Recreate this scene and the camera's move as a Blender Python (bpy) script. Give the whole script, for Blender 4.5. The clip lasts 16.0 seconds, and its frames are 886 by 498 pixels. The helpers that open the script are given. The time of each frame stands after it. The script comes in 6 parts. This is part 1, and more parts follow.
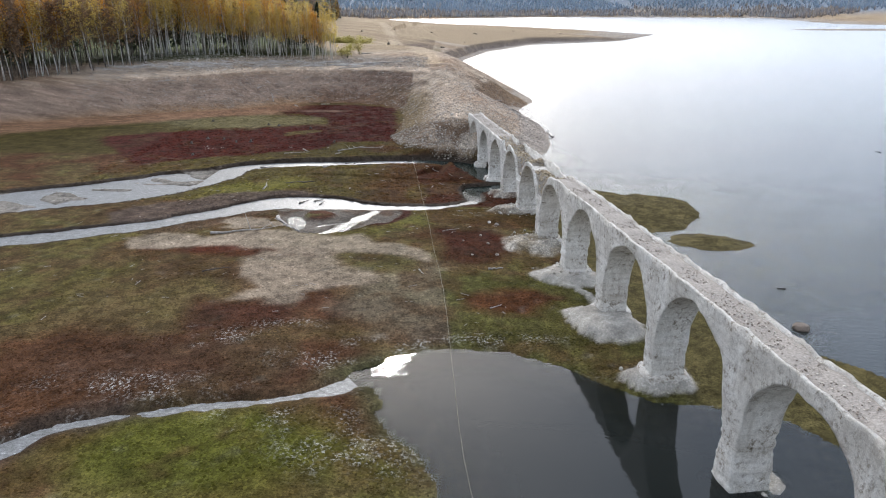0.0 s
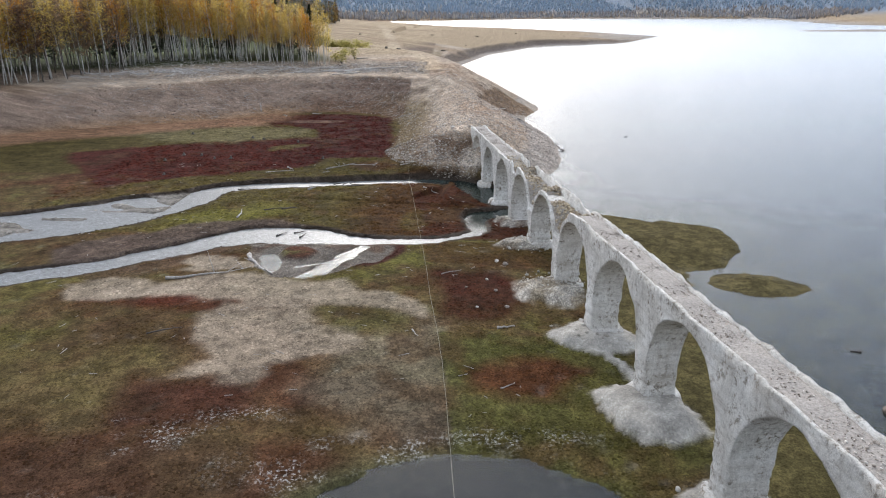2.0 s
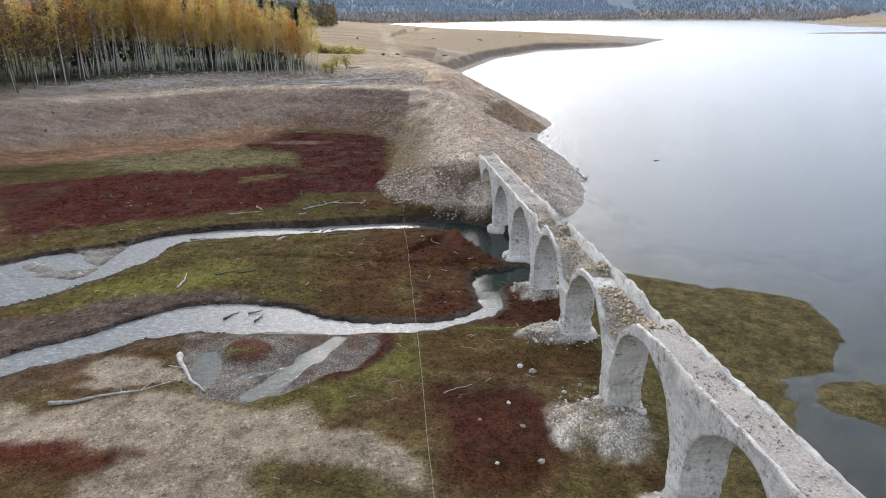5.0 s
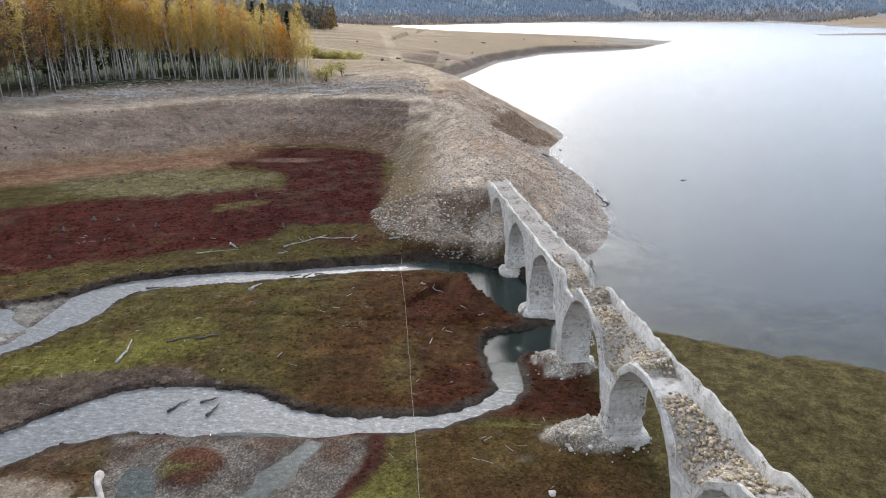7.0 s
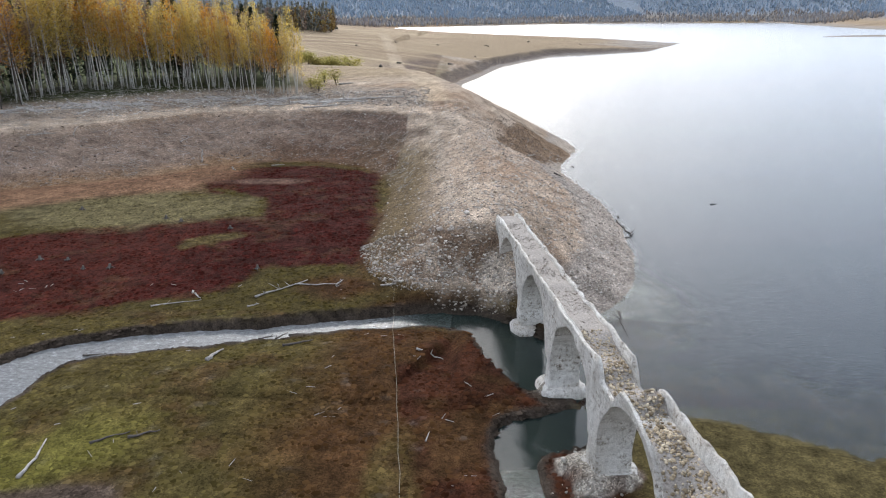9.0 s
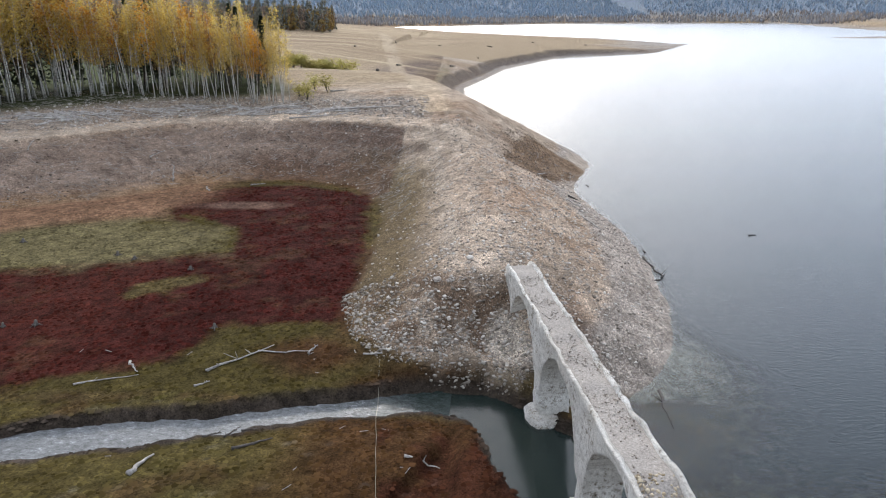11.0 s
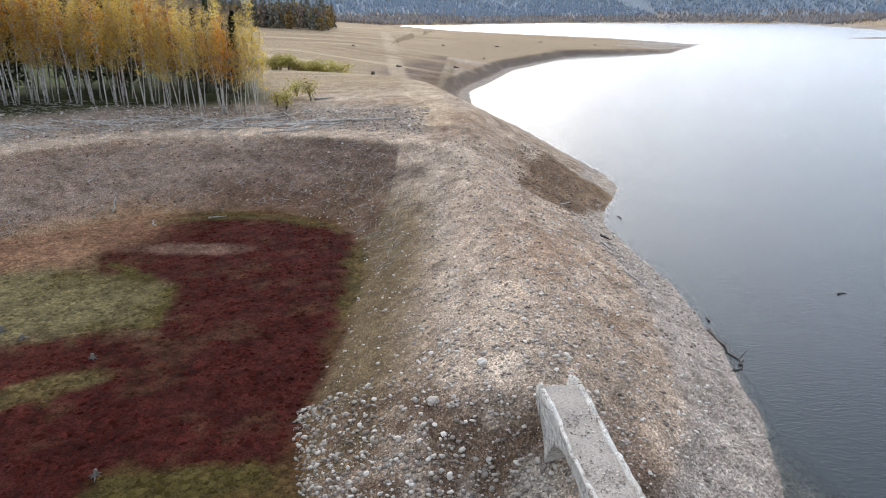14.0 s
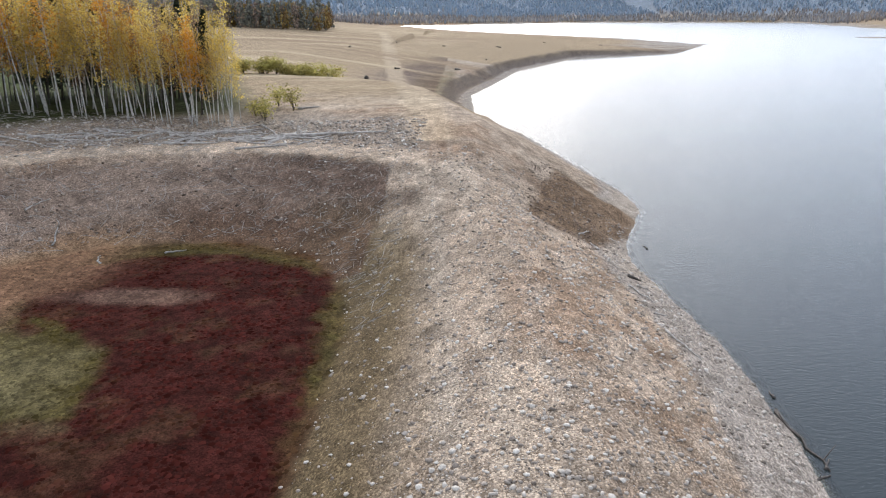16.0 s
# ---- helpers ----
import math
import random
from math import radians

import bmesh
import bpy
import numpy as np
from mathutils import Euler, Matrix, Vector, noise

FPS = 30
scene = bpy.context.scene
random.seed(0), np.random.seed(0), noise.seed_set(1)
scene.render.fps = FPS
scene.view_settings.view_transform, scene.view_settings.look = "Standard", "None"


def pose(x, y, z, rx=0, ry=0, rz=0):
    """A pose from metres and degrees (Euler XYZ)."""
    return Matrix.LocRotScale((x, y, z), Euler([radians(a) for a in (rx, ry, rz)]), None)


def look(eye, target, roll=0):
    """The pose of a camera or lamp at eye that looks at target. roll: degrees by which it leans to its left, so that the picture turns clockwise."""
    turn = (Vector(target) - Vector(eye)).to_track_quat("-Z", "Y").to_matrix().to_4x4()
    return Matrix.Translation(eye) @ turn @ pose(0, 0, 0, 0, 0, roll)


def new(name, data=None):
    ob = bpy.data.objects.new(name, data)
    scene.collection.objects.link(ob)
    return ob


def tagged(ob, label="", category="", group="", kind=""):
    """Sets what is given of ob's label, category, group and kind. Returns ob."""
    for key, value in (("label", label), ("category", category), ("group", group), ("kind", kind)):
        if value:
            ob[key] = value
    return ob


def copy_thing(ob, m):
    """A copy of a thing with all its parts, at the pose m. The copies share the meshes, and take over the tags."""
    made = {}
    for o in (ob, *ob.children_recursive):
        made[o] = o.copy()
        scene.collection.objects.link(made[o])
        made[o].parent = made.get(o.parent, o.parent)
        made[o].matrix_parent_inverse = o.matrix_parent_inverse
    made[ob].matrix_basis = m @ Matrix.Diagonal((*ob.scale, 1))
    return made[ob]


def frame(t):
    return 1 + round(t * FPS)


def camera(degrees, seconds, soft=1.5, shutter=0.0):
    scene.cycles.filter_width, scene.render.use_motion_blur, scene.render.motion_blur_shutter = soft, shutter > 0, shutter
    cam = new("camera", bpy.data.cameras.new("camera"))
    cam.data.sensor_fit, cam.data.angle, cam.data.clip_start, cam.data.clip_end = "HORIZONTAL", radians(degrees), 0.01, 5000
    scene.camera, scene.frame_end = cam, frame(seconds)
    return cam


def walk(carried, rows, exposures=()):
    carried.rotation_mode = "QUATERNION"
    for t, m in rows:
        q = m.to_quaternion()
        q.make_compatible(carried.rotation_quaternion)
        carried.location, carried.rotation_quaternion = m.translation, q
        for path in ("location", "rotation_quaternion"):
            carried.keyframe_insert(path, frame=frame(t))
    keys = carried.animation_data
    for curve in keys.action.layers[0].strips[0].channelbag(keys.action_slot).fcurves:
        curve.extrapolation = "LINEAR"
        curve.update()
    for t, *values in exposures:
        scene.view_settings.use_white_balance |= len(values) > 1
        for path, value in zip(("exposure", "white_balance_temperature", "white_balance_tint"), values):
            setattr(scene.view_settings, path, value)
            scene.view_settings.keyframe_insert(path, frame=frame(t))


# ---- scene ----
import collections

cam = camera(66.0, 16.0, soft=1.1)
PATH = [
    (0, (1.021, -0.664, 26.954), (0.996, 1.222, 26.289), -0.0),
    (0.5, (1.111, 2.774, 26.942), (1.084, 4.661, 26.279), -0.1),
    (1, (1.16, 6.373, 26.933), (1.132, 8.26, 26.271), -0.1),
    (1.5, (1.141, 10.123, 26.909), (1.111, 12.01, 26.247), -0.2),
    (2, (1.114, 14.057, 26.948), (1.084, 15.945, 26.288), -0.2),
    (2.5, (1.123, 17.879, 27.009), (1.093, 19.767, 26.349), -0.1),
    (3, (1.066, 21.755, 27.133), (1.036, 23.643, 26.473), -0.1),
    (3.5, (1.006, 25.714, 27.275), (0.976, 27.603, 26.616), -0.2),
    (4, (0.923, 29.708, 27.402), (0.891, 31.596, 26.744), -0.2),
    (6.5, (0.26, 49.664, 27.712), (0.22, 51.554, 27.061), -0.4),
    (7, (0.2, 53.43, 27.838), (0.158, 55.321, 27.187), -0.4),
    (7.5, (0.204, 57.102, 27.959), (0.16, 58.993, 27.309), -0.4),
    (8, (0.236, 60.754, 28.123), (0.189, 62.645, 27.473), -0.5),
    (8.5, (0.218, 64.344, 28.301), (0.17, 66.235, 27.653), -0.5),
    (9, (0.16, 67.957, 28.422), (0.11, 69.849, 27.775), -0.5),
    (11.5, (0.064, 87.763, 28.954), (0.008, 89.654, 28.304), -0.2),
    (12, (0.016, 91.834, 28.883), (-0.043, 93.724, 28.233), -0.2),
    (12.5, (-0.007, 95.877, 28.712), (-0.068, 97.767, 28.061), -0.3),
    (13, (-0.059, 99.912, 28.547), (-0.121, 101.802, 27.896), -0.2),
    (13.5, (-0.144, 103.672, 28.409), (-0.208, 105.562, 27.757), -0.2),
    (14, (-0.279, 107.46, 28.3), (-0.343, 109.35, 27.648), -0.1),
    (14.5, (-0.303, 111.248, 28.224), (-0.367, 113.137, 27.572), -0.1),
    (15, (-0.4, 115.2, 28.193), (-0.466, 117.089, 27.539), -0.2),
    (15.5, (-0.341, 119.128, 28.128), (-0.409, 121.017, 27.474), -0.2),
    (16, (-0.311, 123.071, 28.123), (-0.38, 124.96, 27.471), -0.2),
]
walk(cam, [(t, look(eye, target, roll)) for t, eye, target, roll in PATH])

# ---- light: thin bright overcast, the veiled sun ahead and fairly low ----
SUN_EL, SUN_AZ = radians(26.5), radians(-6)
SUN_DIR = Vector((math.sin(SUN_AZ) * math.cos(SUN_EL), math.cos(SUN_AZ) * math.cos(SUN_EL), math.sin(SUN_EL)))
LAKE = -2.6

world = bpy.data.worlds.new("sky")
scene.world = world
world.use_nodes = True
wn, wl = world.node_tree.nodes, world.node_tree.links
wn.clear()
w_out = wn.new("ShaderNodeOutputWorld")
w_bg = wn.new("ShaderNodeBackground")
w_sky = wn.new("ShaderNodeTexSky")
w_sky.sky_type = "NISHITA"
w_sky.sun_disc = False
w_sky.sun_elevation, w_sky.sun_rotation = SUN_EL, SUN_AZ
w_sky.dust_density = 2.0
w_tc = wn.new("ShaderNodeTexCoord")
w_noise = wn.new("ShaderNodeTexNoise")
w_noise.inputs["Scale"].default_value = 2.2
w_noise.inputs["Detail"].default_value = 4.0
w_map = wn.new("ShaderNodeMapping")
w_map.inputs["Scale"].default_value = (1, 1, 2.5)
wl.new(w_tc.outputs["Generated"], w_map.inputs[0])
wl.new(w_map.outputs[0], w_noise.inputs["Vector"])
w_ramp = wn.new("ShaderNodeValToRGB")
w_ramp.color_ramp.elements[0].position, w_ramp.color_ramp.elements[0].color = 0.36, (0.49, 0.575, 0.73, 1)
w_ramp.color_ramp.elements[1].position, w_ramp.color_ramp.elements[1].color = 0.66, (0.91, 0.975, 1.10, 1)
wl.new(w_noise.outputs[0], w_ramp.inputs[0])
w_dot = wn.new("ShaderNodeVectorMath")
w_dot.operation = "DOT_PRODUCT"
wl.new(w_tc.outputs["Generated"], w_dot.inputs[0])
w_dot.inputs[1].default_value = SUN_DIR
w_glow = wn.new("ShaderNodeMapRange")
w_glow.interpolation_type = "SMOOTHERSTEP"
w_glow.inputs["From Min"].default_value, w_glow.inputs["From Max"].default_value = 0.15, 1.0
w_glow.inputs["To Min"].default_value, w_glow.inputs["To Max"].default_value = 0.84, 1.8
wl.new(w_dot.outputs["Value"], w_glow.inputs[0])
w_mul = wn.new("ShaderNodeVectorMath")
w_mul.operation = "SCALE"
wl.new(w_ramp.outputs[0], w_mul.inputs[0])
wl.new(w_glow.outputs[0], w_mul.inputs["Scale"])
w_skys = wn.new("ShaderNodeVectorMath")
w_skys.operation = "SCALE"
w_skys.inputs["Scale"].default_value = 0.06
wl.new(w_sky.outputs[0], w_skys.inputs[0])
w_add = wn.new("ShaderNodeVectorMath")
# the cloud sheet brightens towards the horizon
w_sep = wn.new("ShaderNodeSeparateXYZ")
wl.new(w_tc.outputs["Generated"], w_sep.inputs[0])
w_low = wn.new("ShaderNodeMapRange")
w_low.interpolation_type = "SMOOTHSTEP"
w_low.inputs["From Min"].default_value, w_low.inputs["From Max"].default_value = 0.0, 0.55
w_low.inputs["To Min"].default_value, w_low.inputs["To Max"].default_value = 1.12, 1.0
wl.new(w_sep.outputs[2], w_low.inputs[0])
w_mul2 = wn.new("ShaderNodeVectorMath")
w_mul2.operation = "SCALE"
wl.new(w_mul.outputs[0], w_mul2.inputs[0])
wl.new(w_low.outputs[0], w_mul2.inputs["Scale"])
wl.new(w_mul2.outputs[0], w_add.inputs[0])
wl.new(w_skys.outputs[0], w_add.inputs[1])
wl.new(w_add.outputs[0], w_bg.inputs[0])
w_bg.inputs[1].default_value = 0.85
wl.new(w_bg.outputs[0], w_out.inputs[0])

sun = new("sun", bpy.data.lights.new("sun", "SUN"))
sun.data.energy, sun.data.angle, sun.data.color = 1.2, radians(5), (1.0, 0.965, 0.92)
sun.matrix_world = look(SUN_DIR * 100, (0, 0, 0))
scene.view_settings.exposure = 0.61


# ---- numbers: soft noise and distances on the plan ----
def smooth(a, b, v):
    t = np.clip((np.asarray(v, float) - a) / (b - a), 0, 1)
    return t * t * (3 - 2 * t)


def vnoise(x, y, seed=0):
    """Value noise on a unit lattice, -1 to 1."""
    x, y = np.asarray(x, float), np.asarray(y, float)
    xi, yi = np.floor(x), np.floor(y)
    fx, fy = x - xi, y - yi
    fx, fy = fx * fx * (3 - 2 * fx), fy * fy * (3 - 2 * fy)

    def lattice(a, b):
        n = (a.astype(np.int64) * 374761393 + b.astype(np.int64) * 668265263 + seed * 1442695041) & 0xFFFFFFFF
        n = ((n ^ (n >> 13)) * 1274126177) & 0xFFFFFFFF
        return ((n ^ (n >> 16)) & 0xFFFF) / 32767.5 - 1

    a, b = lattice(xi, yi), lattice(xi + 1, yi)
    c, d = lattice(xi, yi + 1), lattice(xi + 1, yi + 1)
    return (a * (1 - fx) + b * fx) * (1 - fy) + (c * (1 - fx) + d * fx) * fy


def fbm(x, y, size, octaves=4, seed=0):
    out, amp, tot = 0, 1.0, 0.0
    for i in range(octaves):
        out = out + amp * vnoise(x / size + 17.3 * i, y / size - 9.1 * i, seed + i)
        tot, amp, size = tot + amp, amp * 0.55, size * 0.5
    return out / tot


def line_distance(x, y, pts, values=()):
    """Distance to an open polyline, and the values along it at the nearest place."""
    best = np.full(np.shape(x), 1e9)
    got = [np.zeros(np.shape(x)) for _ in values]
    for i in range(len(pts) - 1):
        (ax, ay), (bx, by) = pts[i], pts[i + 1]
        dx, dy = bx - ax, by - ay
        t = np.clip(((x - ax) * dx + (y - ay) * dy) / (dx * dx + dy * dy + 1e-12), 0, 1)
        d = np.hypot(x - ax - t * dx, y - ay - t * dy)
        near = d < best
        best = np.where(near, d, best)
        for k, v in enumerate(values):
            got[k] = np.where(near, v[i] + (v[i + 1] - v[i]) * t, got[k])
    return (best, *got)


def area(x, y, pts):
    """Signed distance to a closed outline, positive inside."""
    d = line_distance(x, y, list(pts) + [pts[0]])[0]
    inside = np.zeros(np.shape(x), bool)
    for (ax, ay), (bx, by) in zip(pts, list(pts[1:]) + [pts[0]]):
        if ay != by:
            inside ^= ((ay > y) != (by > y)) & (x < (bx - ax) * (y - ay) / (by - ay) + ax)
    return np.where(inside, d, -d)


def curve(pts, steps=6):
    """A smooth line through the points."""
    p = [np.array(q, float) for q in pts]
    p = [2 * p[0] - p[1]] + p + [2 * p[-1] - p[-2]]
    out = []
    for i in range(1, len(p) - 2):
        for k in range(steps):
            t = k / steps
            out.append(tuple(0.5 * (2 * p[i] + (p[i + 1] - p[i - 1]) * t + (2 * p[i - 1] - 5 * p[i] + 4 * p[i + 1] - p[i + 2]) * t * t
                                    + (3 * p[i] - p[i - 1] - 3 * p[i + 1] + p[i + 2]) * t ** 3)))
    out.append(tuple(p[-2]))
    return out


# ---- materials ----
def material(name, rough=0.9, spec=0.3):
    m = bpy.data.materials.new(name)
    m.use_nodes = True
    n, l = m.node_tree.nodes, m.node_tree.links
    b = n["Principled BSDF"]
    b.inputs["Roughness"].default_value = rough
    b.inputs["Specular IOR Level"].default_value = spec
    return m, n, l, b


def noise_node(n, l, scale, detail=4.0, rough=0.6, coord="Object", stretch=None):
    tc = n.new("ShaderNodeTexCoord")
    t = n.new("ShaderNodeTexNoise")
    t.inputs["Scale"].default_value, t.inputs["Detail"].default_value, t.inputs["Roughness"].default_value = scale, detail, rough
    if stretch:
        mp = n.new("ShaderNodeMapping")
        mp.inputs["Scale"].default_value = stretch
        l.new(tc.outputs[coord], mp.inputs[0])
        l.new(mp.outputs[0], t.inputs["Vector"])
    else:
        l.new(tc.outputs[coord], t.inputs["Vector"])
    return t.outputs[0]


def ramp(n, l, value, stops):
    r = n.new("ShaderNodeValToRGB")
    e = r.color_ramp.elements
    while len(e) < len(stops):
        e.new(0.5)
    for el, (p, c) in zip(e, stops):
        el.position, el.color = p, (*c, 1)
    l.new(value, r.inputs[0])
    return r.outputs[0]


def blend(n, l, a, b, factor, kind="MIX"):
    m = n.new("ShaderNodeMix")
    m.data_type, m.blend_type = "RGBA", kind
    for i, v in ((0, factor), (6, a), (7, b)):
        if isinstance(v, (int, float)):
            m.inputs[i].default_value = v
        elif isinstance(v, tuple):
            m.inputs[i].default_value = (*v, 1)
        else:
            l.new(v, m.inputs[i])
    return m.outputs[2]


def bump(n, l, b, height, strength, distance):
    k = n.new("ShaderNodeBump")
    k.inputs["Strength"].default_value, k.inputs["Distance"].default_value = strength, distance
    l.new(height, k.inputs["Height"])
    l.new(k.outputs[0], b.inputs["Normal"])


def grey(n, l, value, lo, hi, a=0.25):
    return ramp(n, l, value, [(a, (lo, lo, lo)), (1 - a, (hi, hi, hi))])


def make_ground():
    m, n, l, b = material("moss_mud_and_gravel", 0.95, 0.03)
    a = n.new("ShaderNodeVertexColor")
    a.layer_name = "soil"
    g = n.new("ShaderNodeVertexColor")
    g.layer_name = "stony"
    big = noise_node(n, l, 0.55, 5)
    fine = noise_node(n, l, 6.0, 9, 0.80)
    tc = n.new("ShaderNodeTexCoord")
    vor = n.new("ShaderNodeTexVoronoi")
    vor.inputs["Scale"].default_value = 8.5
    l.new(tc.outputs["Object"], vor.inputs["Vector"])
    col = blend(n, l, a.outputs[0], grey(n, l, big, 0.62, 1.35), 1.0, "MULTIPLY")
    col = blend(n, l, col, grey(n, l, fine, 0.30, 1.72, 0.34), 1.0, "MULTIPLY")
    soft = blend(n, l, a.outputs[0], grey(n, l, fine, 0.75, 1.25), 1.0, "MULTIPLY")
    mid = noise_node(n, l, 1.7, 8, 0.74)
    col = blend(n, l, col, ramp(n, l, mid, [(0.34, (0.42, 0.40, 0.38)), (0.5, (1.0, 1.0, 1.0)), (0.66, (1.5, 1.46, 1.36))]), 0.85, "MULTIPLY")
    sandy = n.new("ShaderNodeSeparateColor")
    l.new(ramp(n, l, a.outputs[0], [(0.13, (0, 0, 0)), (0.26, (0.8, 0.8, 0.8))]), sandy.inputs[0])
    col = blend(n, l, col, blend(n, l, soft, grey(n, l, mid, 0.82, 1.16), 1.0, "MULTIPLY"), sandy.outputs[0])
    salt = noise_node(n, l, 3.4, 6, 0.78)
    sep = n.new("ShaderNodeSeparateColor")
    l.new(g.outputs[0], sep.inputs[0])
    pebble = ramp(n, l, vor.outputs["Color"], [(0.1, (0.46, 0.43, 0.40)), (0.6, (1.0, 1.0, 1.0)), (0.95, (1.9, 1.86, 1.78))])
    stone = blend(n, l, blend(n, l, soft, grey(n, l, big, 0.85, 1.15), 1.0, "MULTIPLY"), pebble, 1.0, "MULTIPLY")
    col = blend(n, l, col, stone, sep.outputs[0])
    fleck = n.new("ShaderNodeMath")
    fleck.operation = "MULTIPLY"
    l.new(ramp(n, l, salt, [(0.52, (0, 0, 0)), (0.60, (1, 1, 1))]), fleck.inputs[0])
    l.new(sep.outputs[2], fleck.inputs[1])
    col = blend(n, l, col, (0.50, 0.49, 0.46), fleck.outputs[0])
    l.new(col, b.inputs["Base Color"])
    h1 = n.new("ShaderNodeMath")
    h1.operation = "MULTIPLY"
    l.new(vor.outputs["Distance"], h1.inputs[0])
    l.new(sep.outputs[0], h1.inputs[1])
    h2 = n.new("ShaderNodeMath")
    h2.operation = "SUBTRACT"
    l.new(fine, h2.inputs[0])
    l.new(h1.outputs[0], h2.inputs[1])
    bump(n, l, b, h2.outputs[0], 0.75, 0.12)
    # wet shore and stream edges shine
    l.new(sep.outputs[1], b.inputs["Roughness"])
    return m


def make_concrete():
    """Pitted grey concrete with the lines of its pours, stained brown in blotches."""
    m, n, l, b = material("weathered_concrete", 0.94, 0.15)
    big = noise_node(n, l, 0.40, 6, 0.65)
    pour = noise_node(n, l, 1.0, 6, 0.72, stretch=(0.22, 0.22, 2.1))
    run = noise_node(n, l, 1.0, 5, 0.7, stretch=(1.9, 1.9, 0.28))
    pits = noise_node(n, l, 2.6, 11, 0.80)
    grit = noise_node(n, l, 14.0, 6, 0.8)
    where = noise_node(n, l, 0.55, 4, 0.6)
    col = ramp(n, l, big, [(0.30, (0.53, 0.485, 0.425)), (0.5, (0.68, 0.637, 0.575)), (0.70, (0.80, 0.765, 0.71))])
    col = blend(n, l, col, ramp(n, l, pour, [(0.30, (0.42, 0.37, 0.315)), (0.40, (0.82, 0.79, 0.745)), (0.50, (1, 1, 1))]), 0.5, "MULTIPLY")
    col = blend(n, l, col, ramp(n, l, run, [(0.34, (0.55, 0.50, 0.44)), (0.48, (1, 1, 1))]), 0.4, "MULTIPLY")
    hollow = ramp(n, l, pits, [(0.37, (0.16, 0.13, 0.10)), (0.45, (0.60, 0.56, 0.51)), (0.50, (1, 1, 1))])
    col = blend(n, l, col, blend(n, l, (1.0, 1.0, 1.0), hollow, ramp(n, l, where, [(0.40, (0.12, 0.12, 0.12)), (0.60, (1, 1, 1))])), 1.0, "MULTIPLY")
    col = blend(n, l, col, grey(n, l, grit, 0.72, 1.26, 0.34), 1.0, "MULTIPLY")
    l.new(col, b.inputs["Base Color"])
    bump(n, l, b, blend(n, l, blend(n, l, pits, grit, 0.3), pour, 0.35), 1.0, 0.34)
    return m


def make_stone(name, lo, mid, hi):
    m, n, l, b = material(name, 0.9, 0.25)
    geo = n.new("ShaderNodeNewGeometry")
    info = n.new("ShaderNodeObjectInfo")
    mixed = n.new("ShaderNodeMath")
    l.new(geo.outputs["Random Per Island"], mixed.inputs[0])
    l.new(info.outputs["Random"], mixed.inputs[1])
    wrap = n.new("ShaderNodeMath")
    wrap.operation = "FRACT"
    l.new(mixed.outputs[0], wrap.inputs[0])
    col = ramp(n, l, wrap.outputs[0], [(0.0, lo), (0.5, mid), (1.0, hi)])
    fine = noise_node(n, l, 9.0, 4)
    col = blend(n, l, col, grey(n, l, fine, 0.7, 1.2), 1.0, "MULTIPLY")
    l.new(col, b.inputs["Base Color"])
    bump(n, l, b, fine, 0.4, 0.03)
    return m


def make_water(name, murk, murk_colour, wave, wave_scale, rough):
    """Water: clear where it is shallow, murky where it is deep (from the mesh), glossy by Fresnel."""
    m, n, l, b = material(name)
    n.remove(b)
    out = n["Material Output"]
    dif = n.new("ShaderNodeBsdfDiffuse")
    dif.inputs[0].default_value = (*murk_colour, 1)
    clear = n.new("ShaderNodeBsdfTransparent")
    clear.inputs[0].default_value = (0.80, 0.86, 0.82, 1)
    deep = n.new("ShaderNodeVertexColor")
    deep.layer_name = "depth"
    body = n.new("ShaderNodeMixShader")
    if murk is None:
        l.new(deep.outputs[0], body.inputs[0])
    else:
        body.inputs[0].default_value = murk
    l.new(clear.outputs[0], body.inputs[1])
    l.new(dif.outputs[0], body.inputs[2])
    gl = n.new("ShaderNodeBsdfGlossy")
    gl.inputs["Roughness"].default_value = rough
    fr = n.new("ShaderNodeFresnel")
    fr.inputs["IOR"].default_value = 1.33
    top = n.new("ShaderNodeMixShader")
    l.new(fr.outputs[0], top.inputs[0])
    l.new(body.outputs[0], top.inputs[1])
    l.new(gl.outputs[0], top.inputs[2])
    l.new(top.outputs[0], out.inputs[0])
    w1 = noise_node(n, l, wave_scale, 3, 0.6, stretch=(1.0, 1.7, 1.0))
    k = n.new("ShaderNodeBump")
    k.inputs["Strength"].default_value, k.inputs["Distance"].default_value = 1.0, wave
    l.new(w1, k.inputs["Height"])
    for q in (gl, fr):
        l.new(k.outputs[0], q.inputs["Normal"])
    return m


